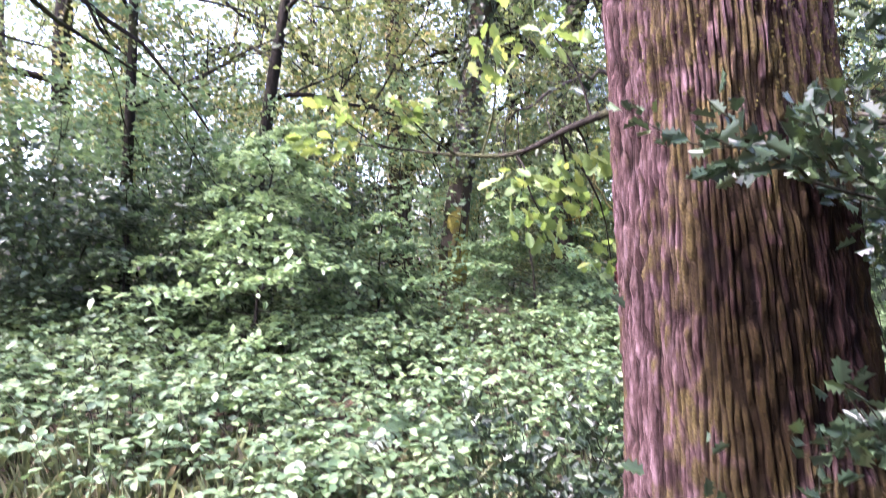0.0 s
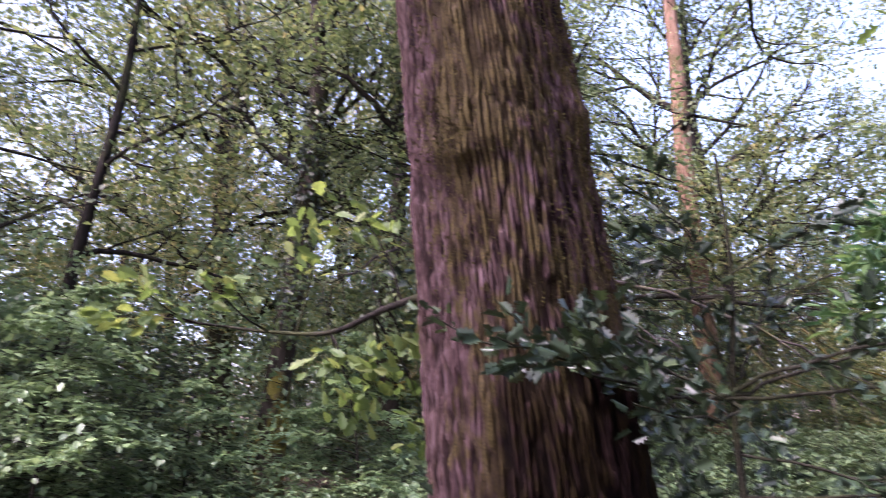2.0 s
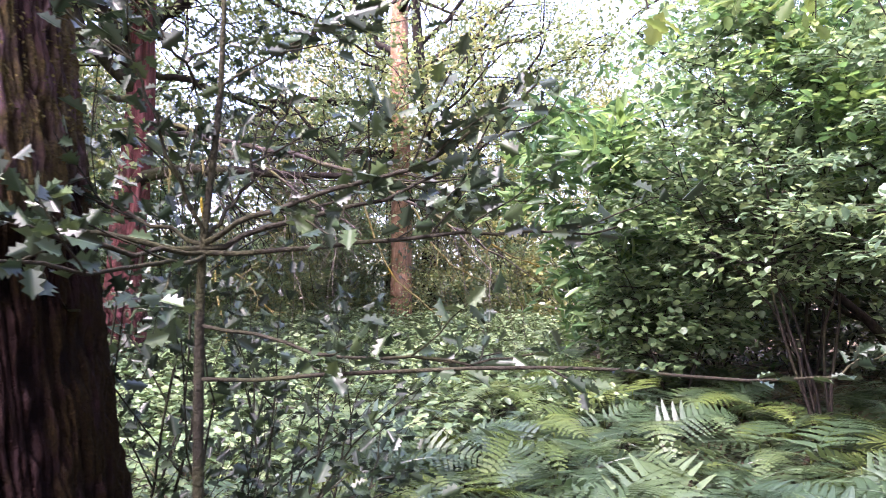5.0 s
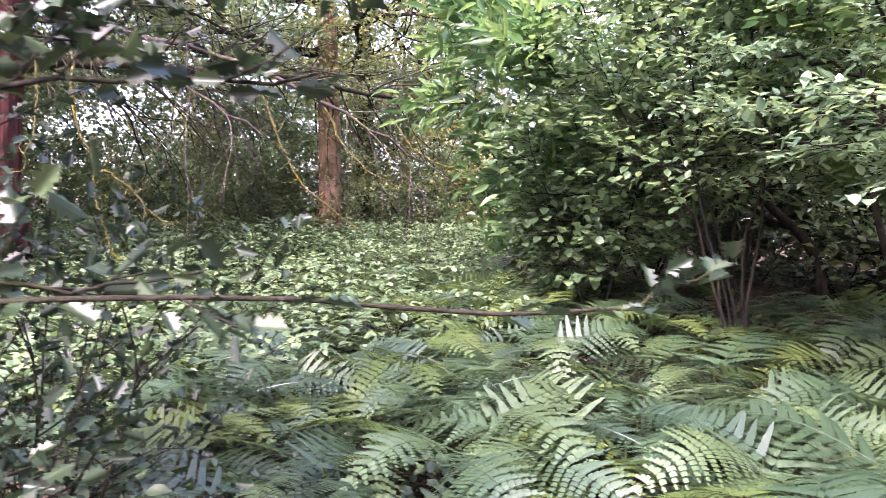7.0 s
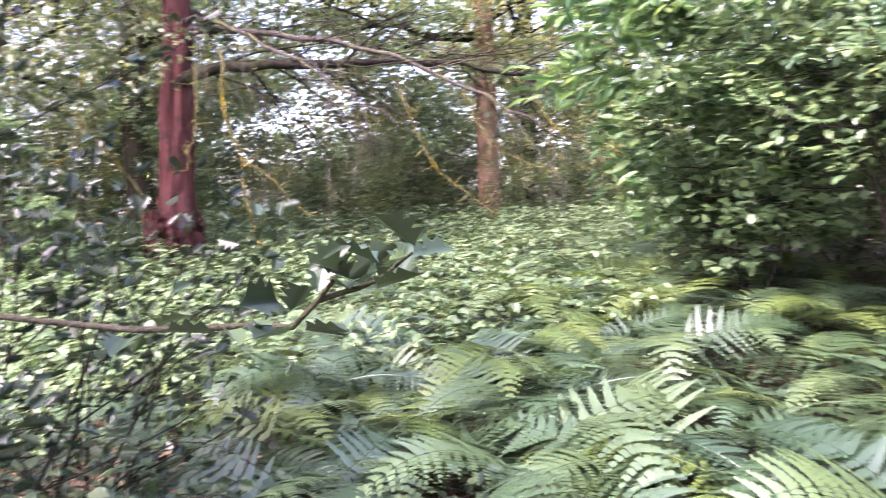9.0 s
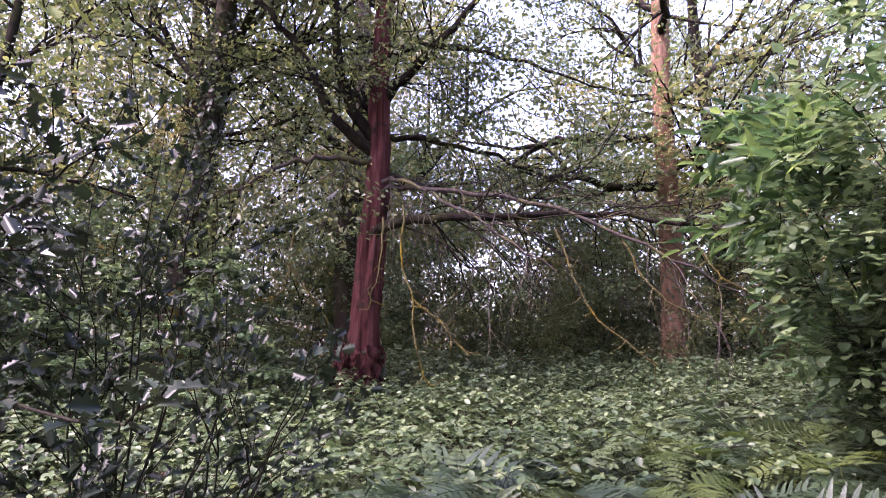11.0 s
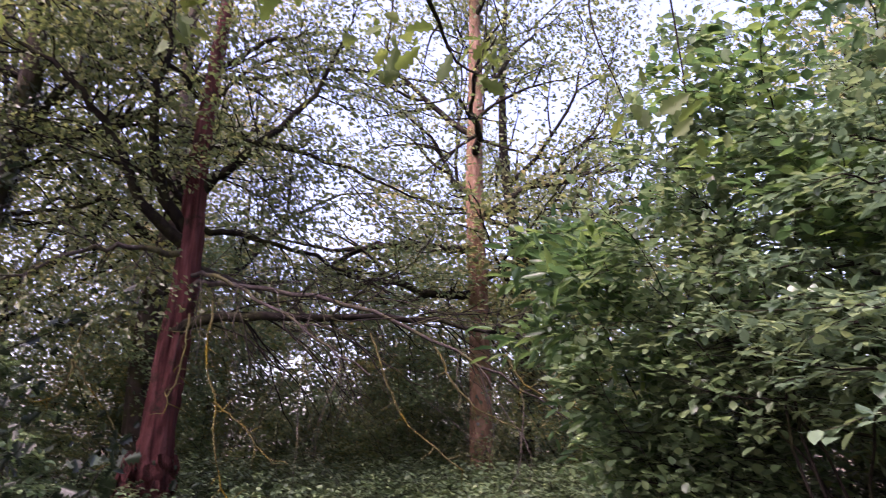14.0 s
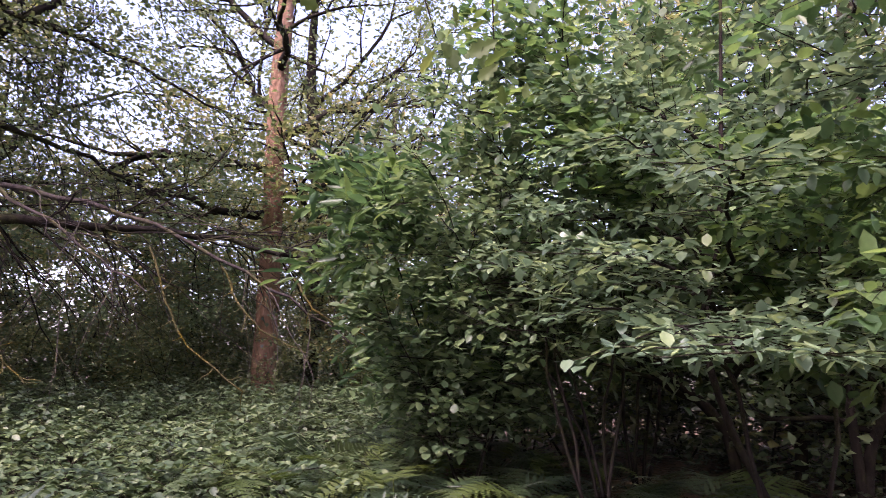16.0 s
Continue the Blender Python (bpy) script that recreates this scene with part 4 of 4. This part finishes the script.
make_tree("oak_tree", "oak with long level mossy limbs at the wood's edge", (-6.4, 5.7), [(0, 0, 0), (0.05, 0, 3), (-0.1, 0, 6), (0.1, 0, 10)], [0.17, 0.14, 0.10, 0.04], M_GREYBARK,
          [(0.44, 0.36, 0.04, 3.2), (0.50, 0.22, 0.06, 3.0)] + ring(rg, 5, 0.6, 0.98, 0.5, 2.4), L_CANOPY, 900, 0.10, 79, depth=1, kids=4, shape=S_KITE, jitter=0.3, up=0.0)


# orange pine
def make_pine():
    tree = make_tree("scots_pine", "tall straight pine with flaky orange bark and bare lower trunk", (7.87, 11.7), [(0, 0, 0), (-0.03, 0, 3), (-0.12, 0, 6), (-0.10, 0, 9), (-0.2, 0, 15)], [0.22, 0.195, 0.175, 0.14, 0.05], M_PINE,
                     [(0.34, -0.2, 0.75, 2.9), (0.33, 2.9, -0.35, 2.2), (0.4, 3.3, 0.3, 2.6), (0.45, 0.2, 0.4, 2.6), (0.5, 1.6, 0.4, 2.6), (0.56, 4.3, 0.5, 2.6), (0.62, 2.6, 0.5, 2.4), (0.7, 0.3, 0.5, 2.2), (0.8, 5.1, 0.6, 2.0), (0.92, 3, 0.7, 1.6)],
                     L_CANOPY, 11000, 0.10, 81, shape=S_KITE, ivy=(0.3, 2.3, 420), jitter=0.2)
    return tree


make_pine()


# red stripped tree with dead boughs
def make_red():
    g = np.random.default_rng(91)
    x, y = 2.6, 9.4
    z0 = float(ground_z(x, y)) - 0.05
    tree = thing("red_pine", "half-dead pine with stripped red wood and a broken bark collar", "tree", (x, y, z0))
    me, line = trunk_mesh("red_trunk", [(-0.10, 0, 0.4), (-0.06, 0, 1.2), (0.0, 0, 2.4), (0.06, 0, 3.6), (0.05, 0, 5.2), (0.18, 0.05, 8), (0.2, 0, 11)], [0.24, 0.215, 0.195, 0.165, 0.13, 0.08, 0.02], M_RED, 0.12, 48, 92, 110, [(-100, 0.22, 0.38), (-55, 0.12, 0.2), (-150, 0.16, 0.25)])
    part("trunk", me, tree, "smooth stripped red wood with dark cracks")
    me, _ = trunk_mesh("bark_collar", [(-0.16, 0, 0), (-0.13, 0, 0.5), (-0.10, 0, 1.02)], [0.37, 0.30, 0.275], M_RED, 0.25, 40, 93, 30, [(-80, 0.2, 0.3), (-130, 0.15, 0.2)])
    part("bark_collar", me, tree, "shaggy broken bark round the foot")
    g2 = np.random.default_rng(94)
    flake = mesh_of("bark_flake", *leaves(leaf_shape([(0.3, 0.15), (0.34, 0.6), (0.2, 0.9)], 0.3, 0.2), np.zeros((1, 3)), np.array([[0, 0, -1.0]]), np.array([[0, -1.0, 0.2]]), [1.0]), M_RED)
    for k in range(46):
        a, zz = g2.uniform(0, 6.28), 1.08 - abs(g2.normal()) * 0.28
        rr = 0.29 + 0.09 * (1.0 - zz)
        f = part("bark_flake", flake, tree)
        f.matrix_basis = Matrix.Translation((-0.12 + rr * math.cos(a), rr * math.sin(a), zz)) @ Matrix.Rotation(a + radians(90), 4, "Z") @ Matrix.Rotation(radians(float(g2.uniform(-30, -5))), 4, "X") @ Matrix.Scale(float(g2.uniform(0.09, 0.24)), 4)
    ivy_on(g2, spline([(-0.16, 0, 0), (-0.1, 0, 1.1)], 8), 0.27, 0.1, 1.05, 90, tree, "ivy sprigs on the bark collar")

    def bough(pts, r, kids, tw, seed, lich=0.0, droop=-0.12, nm="bough"):
        gg = np.random.default_rng(seed)
        P = spline(pts, 18)
        P[1:] += gg.normal(size=(17, 3)) * 0.02
        out, ends = [tube(P, np.linspace(r, r * 0.25, 18), 7)], []
        T = unit(np.gradient(P, axis=0))
        for k in range(kids):
            i = int(gg.integers(3, 18))
            d = unit(T[i] * 0.7 + unit(np.cross(T[i], gg.normal(size=3))) * 0.9 + [0, 0, droop * 2])
            branches(gg, P[i], d, tw * gg.uniform(0.6, 1.3), max(r * 0.18, 0.008), 1, 4, 0.7, droop, 0.14, 4, 0.62, out, ends)
        part(nm, mesh_of("red_bough", *join(out), M_DEADTWIG if droop < -0.05 else M_DARKBARK), tree)
        return ends

    ends = []
    # the long level bough and the tangle hanging from it
    bough([(0.02, -0.1, 2.55), (0.5, -0.4, 2.72), (1.4, -0.8, 2.72), (2.8, -1.1, 2.75), (4.3, -1.3, 2.6)], 0.085, 26, 1.3, 95, 0, -0.045)
    bough([(0.05, 0.0, 3.2), (0.6, -0.5, 3.15), (1.8, -1.2, 2.9), (3.2, -1.8, 2.3), (4.2, -2.1, 1.7)], 0.045, 23, 1.3, 96, 0, -0.07)
    bough([(0.05, 0.0, 3.35), (0.5, -0.6, 3.2), (1.3, -1.4, 2.6), (2.2, -2.0, 1.9)], 0.035, 16, 1.1, 97, 0, -0.08)
    bough([(0.0, 0.0, 3.5), (0.9, 0.3, 3.3), (2.4, 0.6, 2.7), (3.6, 0.6, 2.0)], 0.04, 12, 1.2, 98, 0, -0.06)
    # ascending limbs on the left and right
    for k, pts in enumerate([
        [(0, 0, 3.75), (-0.5, -0.2, 4.1), (-1.0, -0.3, 5.0), (-1.6, -0.4, 5.7), (-2.6, -0.4, 6.4)],
        [(0, 0, 3.9), (-0.45, -0.2, 4.6), (-0.6, -0.3, 5.6), (-0.5, -0.4, 6.6), (-0.6, -0.4, 7.8)],
        [(0, 0, 3.6), (-0.5, -0.3, 3.6), (-1.2, -0.5, 3.4), (-2.0, -0.6, 2.9)],
        [(0, 0, 4.3), (-0.7, 0.3, 5.0), (-1.6, 0.4, 5.4), (-2.8, 0.4, 5.6)],
        [(0.05, 0, 4.4), (0.4, -0.1, 4.9), (0.9, -0.3, 5.3), (1.5, -0.4, 6.1), (2.0, -0.4, 7.2)],
        [(0.05, 0, 4.0), (0.8, 0.1, 4.0), (1.9, 0.3, 3.8), (3.0, 0.3, 3.4)],
        [(0.1, 0, 5.2), (0.9, -0.3, 5.3), (2.0, -0.5, 5.0), (3.2, -0.6, 4.6)],
        [(0.1, 0, 5.8), (-0.6, -0.3, 6.4), (-1.5, -0.4, 6.8)],
        [(0.1, 0, 6.4), (0.8, -0.3, 6.9), (1.7, -0.4, 7.2)],
    ]):
        ends += bough(pts, 0.095 if k in (0, 1, 4) else 0.05, 16, 1.0, 101 + k, 0, -0.02 if k != 2 else -0.1)
    V, F = foliage(g, ends, 17000, S_KITE, 0.085, 0.17, 0.4)
    part("sparse_foliage", mesh_of("red_foliage", V, F, L_CANOPY), tree, "sparse small leaves among bare twigs")
    # hanging dead twigs crusted with lichen
    for k, pts in enumerate([
        [(-0.9, -1.0, 2.5), (-0.95, -1.05, 2.05), (-0.75, -1.05, 1.75), (-0.45, -1.0, 1.3), (-0.42, -1.0, 0.95)],
        [(-0.95, -1.05, 2.05), (-1.0, -1.1, 1.7), (-1.3, -1.1, 1.55)],
        [(0.45, -1.6, 2.7), (0.42, -1.7, 2.1), (0.55, -1.75, 1.6), (0.62, -1.8, 1.0), (0.78, -1.8, 0.62)],
        [(0.2, -1.2, 2.6), (0.16, -1.3, 2.0), (0.05, -1.3, 1.5)],
        [(0.55, -1.75, 1.6), (0.9, -1.8, 1.3), (1.2, -1.85, 0.95)],
        [(2.2, -1.9, 2.4), (2.4, -2.0, 1.8), (2.6, -2.05, 1.4), (3.2, -2.2, 0.9)],
        [(3.8, -2.0, 2.2), (4.1, -2.2, 1.8), (4.8, -2.5, 1.5)],
        [(3.0, -1.8, 2.3), (3.3, -2.0, 1.7), (3.9, -2.2, 1.35)],
    ]):
        gg = np.random.default_rng(120 + k)
        P = spline(pts, 14)
        P += gg.normal(size=P.shape) * 0.012
        out = [tube(P, np.linspace(0.015, 0.007, 14) * gg.uniform(0.8, 1.3, 14), 6)]
        T = unit(np.gradient(P, axis=0))
        for i in range(2, 14, 1):
            d = unit(np.cross(T[i], gg.normal(size=3)) - [0, 0, 0.2])
            out.append(tube(wander(gg, P[i], d, gg.uniform(0.08, 0.3), 4, 0.25, -0.05), np.linspace(0.007, 0.003, 5), 4))
        part("lichened_twig", mesh_of("lichened_twig", *join(out), M_LICHEN), tree, "hanging twig crusted with yellow lichen")


make_red()


# ---------------------------------------------------------------- shrubs and saplings
def shrub(name, label, at, stems, h, spread, leaf, count, size, seed, shape=S_OVAL, bark=None, flat=0.75, jitter=0.07, z_first=0.3, depth=1, kids=6, group="", up=0.0, lean=None, L=None):
    g = np.random.default_rng(seed)
    x, y = at
    s = thing(name, label, "shrub", (x, y, float(ground_z(x, y)) - 0.03), group)
    ends = []
    for k in range(stems):
        az = k * 6.283 / stems + g.uniform(0, 1)
        d = np.array([math.cos(az) * spread, math.sin(az) * spread, 1.0]) + (np.array(lean) if lean else 0)
        P = wander(g, (0.06 * math.cos(az), 0.06 * math.sin(az), 0), d, h * g.uniform(0.8, 1.1), 14, 0.13, 0.03)
        out = [tube(P, np.linspace(0.006 + 0.0025 * h, 0.003, 15), 5)]
        T = unit(np.gradient(P, axis=0))
        for i in range(1, 15):
            if P[i][2] < z_first:
                continue
            for q in range(2 if depth else 1):
                a2 = g.uniform(0, 6.28)
                dd = (math.cos(a2), math.sin(a2), g.uniform(0.0, 0.45))
                branches(g, P[i], dd, (L or h * 0.30) * g.uniform(0.6, 1.15) * (1.1 - 0.6 * i / 15), 0.006, depth, kids, 0.7, up, 0.1, 4 if depth else 3, 0.6, out, ends)
        part("stem", mesh_of(name + "_stem", *join(out), bark or M_DARKBARK), s)
    V, F = foliage(g, ends, count, shape, size, jitter, flat)
    part("leaves", mesh_of(name + "_leaves", V, F, leaf), s)
    return s


def layered(name, label, at, h, wide, tiers, leaf, per, size, seed, foot=0.12, shape=S_OVAL):
    """A sapling of level leaf sprays in tiers, widest low down, round one slim stem."""
    g = np.random.default_rng(seed)
    t = thing(name, label, "shrub", (*at, float(ground_z(*at)) - 0.03))
    S = wander(g, (0, 0, 0), (0.05, 0, 1), h, 12, 0.05, 0.05)
    part("stem", mesh_of(name + "_stem", *tube(S, np.linspace(0.022, 0.004, 13), 7), M_DARKBARK), t, "slim dark upright stem")
    for k in range(tiers):
        u = foot + (0.97 - foot) * (k + g.random() * 0.6) / tiers
        p = np.array([np.interp(u * 12, np.arange(13), S[:, c]) for c in range(3)])
        az = k * 2.4 + g.normal() * 0.3
        reach = wide * (1.02 - u) ** 0.7 * g.uniform(0.7, 1.15)
        P = wander(g, p, (math.cos(az), math.sin(az), 0.42), reach, 9, 0.10, -0.075)
        out, ends = [tube(P, np.linspace(0.007, 0.002, 10), 4)], []
        T = unit(np.gradient(P, axis=0))
        for i in range(2, 10):
            for sd in (-1, 1):
                d = unit(T[i] * 0.8 + sd * unit(np.cross(T[i], [0, 0, 1])) * 0.8 + g.normal(size=3) * 0.1)
                Q = wander(g, P[i], d, reach * g.uniform(0.18, 0.42), 4, 0.1, -0.03)
                out.append(tube(Q, np.linspace(0.003, 0.0012, 5), 3))
                ends.append((Q, unit(np.gradient(Q, axis=0))))
        br = part("branch", mesh_of(name + "_branch", *join(out), M_DARKBARK), t)
        V, F = foliage(g, ends, int(per * (0.45 + reach / wide)), shape, size, 0.035, 0.84)
        part("leaves", mesh_of(name + "_leaves", V, F, leaf), br)
    return t


# hazel in the middle of the brambles
layered("hazel_sapling", "hazel sapling with level tiers of pale green leaves", (-2.1, 6.9), 2.75, 1.75, 36, L_PALE, 210, 0.088, 131)
layered("hazel_sapling", "smaller hazel sapling beside a taller one", (-3.7, 7.2), 1.9, 1.2, 18, L_DARK, 170, 0.085, 132)
layered("hazel_sapling", "low leafy hazel sapling under the ivy-clad tree", (-0.9, 7.9), 1.8, 1.3, 20, L_HAZEL, 170, 0.08, 139)
layered("hazel_sapling", "leafy hazel sapling behind the oak", (0.9, 8.2), 2.3, 1.3, 22, L_HAZEL, 170, 0.085, 140)
# chestnut and beech saplings round the dark hollow
shrub("chestnut_sapling", "bright green chestnut sapling with long drooping leaves", (7.95, 5.6), 5, 3.6, 0.20, L_CHESTNUT, 5200, 0.20, 133, S_LONG, flat=0.6, z_first=0.6, jitter=0.08, L=0.8)
shrub("hornbeam_sapling", "multi-stemmed hornbeam sapling with oval glossy leaves", (7.1, 3.3), 6, 4.1, 0.22, L_HAZEL, 6800, 0.092, 134, S_OVAL, flat=0.82, z_first=1.45, jitter=0.07, L=0.85)
shrub("beech_sapling", "beech sapling with layered shiny leaves", (6.7, 1.6), 3, 4.6, 0.26, L_CHESTNUT, 8000, 0.105, 135, S_OVAL, flat=0.82, z_first=1.45, jitter=0.08, L=1.0)
shrub("chestnut_sapling", "tall chestnut sapling with long glossy leaves", (9.2, 4.6), 4, 6.0, 0.2, L_CHESTNUT, 6500, 0.15, 136, S_LONG, flat=0.6, z_first=1.3, jitter=0.1)
shrub("hazel_bush", "hazel leaves arching over the bracken", (6.9, 4.6), 4, 2.3, 0.3, L_HAZEL, 3600, 0.085, 137, S_ROUND, flat=0.82, z_first=0.7, L=0.5)
shrub("chestnut_sapling", "tall leafy chestnut closing the wood", (9.6, 1.8), 4, 6.5, 0.22, L_HAZEL, 5200, 0.16, 138, S_LONG, flat=0.6, z_first=1.6, jitter=0.1)


# beech whose low boughs spread level over the bracken
def spreading_beech():
    g = np.random.default_rng(181)
    o = np.array([7.0, 2.2, float(ground_z(7.0, 2.2)) - 0.04])
    t = thing("beech_tree", "young beech with level boughs of pale shining leaves", "tree", tuple(o))
    me, line = trunk_mesh("beech_trunk", [(0, 0, 0), (0.16, -0.1, 0.55), (0.02, 0.06, 1.1), (-0.16, 0.1, 1.7), (0.0, 0.05, 2.4), (0.1, 0.0, 4.6)], [0.027, 0.024, 0.023, 0.021, 0.018, 0.008], M_DARKBARK, 0.06, 14, 182, 40)
    part("trunk", me, t)
    for k, (h, q) in enumerate([(1.35, (5.35, 1.45, 1.72)), (1.5, (5.5, 2.1, 1.82)), (1.4, (5.9, 1.2, 1.62)), (1.7, (5.3, 1.8, 2.05)), (1.8, (5.6, 2.7, 2.1)), (2.0, (5.5, 1.3, 2.4)),
                                 (1.6, (6.3, 0.9, 1.9)), (2.1, (5.9, 2.9, 2.5)), (2.3, (5.7, 2.0, 2.7)), (1.45, (5.2, 1.15, 1.60)), (2.5, (6.1, 1.1, 2.9)), (2.8, (6.0, 2.6, 3.2))]):
        p, q = np.array([0, 0, h]), np.array(q) - o
        P = spline([p, p * 0.5 + q * 0.5 + [0, 0, 0.12], q], 14)
        P[1:] += g.normal(size=(13, 3)) * 0.015
        out, ends = [tube(P, np.linspace(0.016, 0.004, 14), 5)], []
        T = unit(np.gradient(P, axis=0))
        for i in range(4, 14):
            for sd in (-1, 1):
                d = unit(T[i] * 0.7 + sd * unit(np.cross(T[i], [0, 0, 1])) * 0.8 + g.normal(size=3) * 0.12)
                Q = wander(g, P[i], d, g.uniform(0.2, 0.5), 5, 0.1, -0.01)
                out.append(tube(Q, np.linspace(0.004, 0.002, 6), 3))
                ends.append((Q, unit(np.gradient(Q, axis=0))))
        b = part("bough", mesh_of("beech_bough", *join(out), M_DARKBARK), t)
        V, F = foliage(g, ends, 420, S_OVAL, 0.073, 0.03, 0.9)
        part("leaves", mesh_of("beech_leaves", V, F, L_BEECH), b, "level sprays of pale shining beech leaves")


spreading_beech()


# dark bent stems in the hollow
def bent(at, pts, r, seed, label):
    g = np.random.default_rng(seed)
    t = thing("bent_stem", label, "tree", (*at, float(ground_z(*at)) - 0.05), "dark bent stems")
    me, line = trunk_mesh("bent_stem", pts, [r * 0.62, r * 0.55, r * 0.45, r * 0.3], M_DARKBARK, 0.1, 12, seed, 30)
    part("trunk", me, t)
    out, ends = [], []
    for i in (14, 19, 24, 28):
        branches(g, line[i], (g.normal(), g.normal(), 0.8), 1.1, r * 0.35, 1, 3, 0.8, 0.03, 0.2, 5, 0.6, out, ends)
    part("limb", mesh_of("bent_limb", *join(out), M_DARKBARK), t)
    V, F = foliage(g, ends, 500, S_OVAL, 0.11, 0.12, 0.75)
    part("leaves", mesh_of("bent_leaves", V, F, L_HAZEL), t)


bent((9.7, 3.75), [(0, 0, 0), (-0.15, 0.1, 0.7), (-0.75, 0.35, 1.25), (-1.5, 0.7, 1.9)], 0.10, 141, "dark bent stem leaning over the hollow")
bent((10.0, 3.3), [(0, 0, 0), (-0.05, 0.0, 0.8), (-0.35, 0.1, 1.5), (-0.6, 0.2, 2.4)], 0.10, 142, "dark crooked stem under the leaves")
bent((9.4, 2.5), [(0, 0, 0), (0.15, 0.0, 0.6), (0.4, -0.1, 1.1), (0.75, -0.2, 1.9)], 0.09, 143, "dark stem forking low in the shade")
bent((9.4, 2.5), [(0, 0, 0), (-0.02, 0.05, 0.9), (-0.05, 0.1, 1.8), (-0.1, 0.1, 2.8)], 0.07, 144, "upright dark stem in the shade")


# ---------------------------------------------------------------- the wood all round
def make_woods():
    g = np.random.default_rng(151)
    kinds = []
    for k in range(4):
        H = 12 + 1.5 * k
        kinds.append(make_tree("woodland_tree", "tall woodland tree with a ragged broadleaf crown", (0, 0), [(0, 0, 0), (g.normal() * 0.15, g.normal() * 0.15, H * 0.3), (g.normal() * 0.3, g.normal() * 0.3, H * 0.6), (g.normal() * 0.3, g.normal() * 0.3, H)], [0.22, 0.18, 0.12, 0.03], [M_GREYBARK, M_DARKBARK, M_DARKBARK, M_GREYBARK][k],
                     ring(g, 9, 0.2, 0.98, 0.4, 3.3), [L_CANOPY, L_YELLOW, L_CANOPY, L_YELLOW][k], 12500, 0.138, 152 + k, kids=3, shape=S_KITE, jitter=0.45, group="woodland trees"))
    shr = []
    for k in range(3):
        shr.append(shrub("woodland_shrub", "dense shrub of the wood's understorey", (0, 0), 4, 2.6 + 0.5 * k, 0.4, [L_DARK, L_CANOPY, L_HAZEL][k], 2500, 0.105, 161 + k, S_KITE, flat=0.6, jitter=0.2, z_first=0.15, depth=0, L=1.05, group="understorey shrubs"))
    tall = []
    for k in range(3):
        tall.append(shrub("young_tree", "leafy young tree standing behind the clearing", (0, 0), 4, 4.6 + 0.6 * k, 0.22, [L_HAZEL, L_YELLOW, L_YELLOW][k], 6000, 0.105, 171 + k, S_KITE, flat=0.6, jitter=0.24, z_first=0.3, depth=0, L=1.5, group="young trees"))
    first = {}

    def put(ob, x, y, s):
        m = pose(x, y, float(ground_z(x, y)) - 0.05, 0, 0, g.uniform(0, 360)) @ Matrix.Scale(s, 4)
        if ob not in first:
            first[ob] = True
            ob.matrix_basis = m
        else:
            c = copy_thing(ob, m)
            c.scale = (s, s, s)

    def clear(x, y):
        # keep the clearing, the path and the near things free
        d = math.hypot(x - 1.5, y)
        b = math.degrees(math.atan2(x - 1.5, y))
        return d > 8.5 and not (-6 < b < 40 and d < 15)

    spots = []
    for k in range(4000):
        if len(spots) >= 28:
            break
        d, b = g.uniform(11, 34), g.uniform(-80, 95)
        x, y = 1.5 + d * math.sin(radians(b)), d * math.cos(radians(b))
        if clear(x, y) and d > 13.5 and all(math.hypot(x - a, y - c) > 2.6 for a, c in spots):
            spots.append((x, y))
    for k, (x, y) in enumerate(spots):
        put(kinds[k % 4], x, y, g.uniform(0.85, 1.2))
    # Trees out of view; the first three are added to block light from behind.
    for b, d in [(118, 6.5), (150, 8.5), (178, 9), (115, 11), (140, 14), (165, 12), (190, 15), (215, 12), (240, 14), (262, 12)]:
        put(kinds[int(g.integers(0, 4))], 1.5 + d * math.sin(radians(b)), d * math.cos(radians(b)), 1.0)
    ss = []
    for k in range(5000):
        if len(ss) >= 80:
            break
        d, b = g.uniform(8.8, 24), g.uniform(-85, 95)
        x, y = 1.5 + d * math.sin(radians(b)), d * math.cos(radians(b))
        if clear(x, y) and all(math.hypot(x - a, y - c) > 1.25 for a, c in ss):
            ss.append((x, y))
    for k in range(19):
        b = radians(-12 + 54 * (k + g.random()) / 19)
        d = g.uniform(13.8, 17.5)
        ss.append((2.5 + d * math.sin(b), d * math.cos(b)))
    for k in range(9):
        b = radians(-58 + 54 * (k + g.random()) / 9)
        d = g.uniform(12, 17)
        ss.append((1.0 + d * math.sin(b), d * math.cos(b)))
    for k in range(12):
        b = radians(-64 + 46 * (k + g.random()) / 12)
        d = g.uniform(9.2, 11.5)
        put(shr[(0, 2)[k % 2]], 0.5 + d * math.sin(b), d * math.cos(b), g.uniform(0.75, 1.05))
    for k in range(12):
        b = radians(-10 + 46 * (k + g.random()) / 12)
        d = g.uniform(12.6, 13.6)
        put(shr[(2, 1)[k % 2]], 2.5 + d * math.sin(b), d * math.cos(b), g.uniform(0.55, 0.85))
    for k in range(15):
        b = radians(46 + 44 * (k + g.random()) / 15)
        d = g.uniform(8.6, 11.5)
        put(shr[k % 2], 2.5 + d * math.sin(b), d * math.cos(b), g.uniform(0.9, 1.2))
    for k, (x, y) in enumerate(ss):
        put(shr[k % 3] if k < 80 else tall[k % 3], x, y, g.uniform(0.8, 1.25))
    for b in range(110, 275, 24):
        put(shr[b % 3], 1.5 + 9 * math.sin(radians(b)), 9 * math.cos(radians(b)), 1.0)


make_woods()
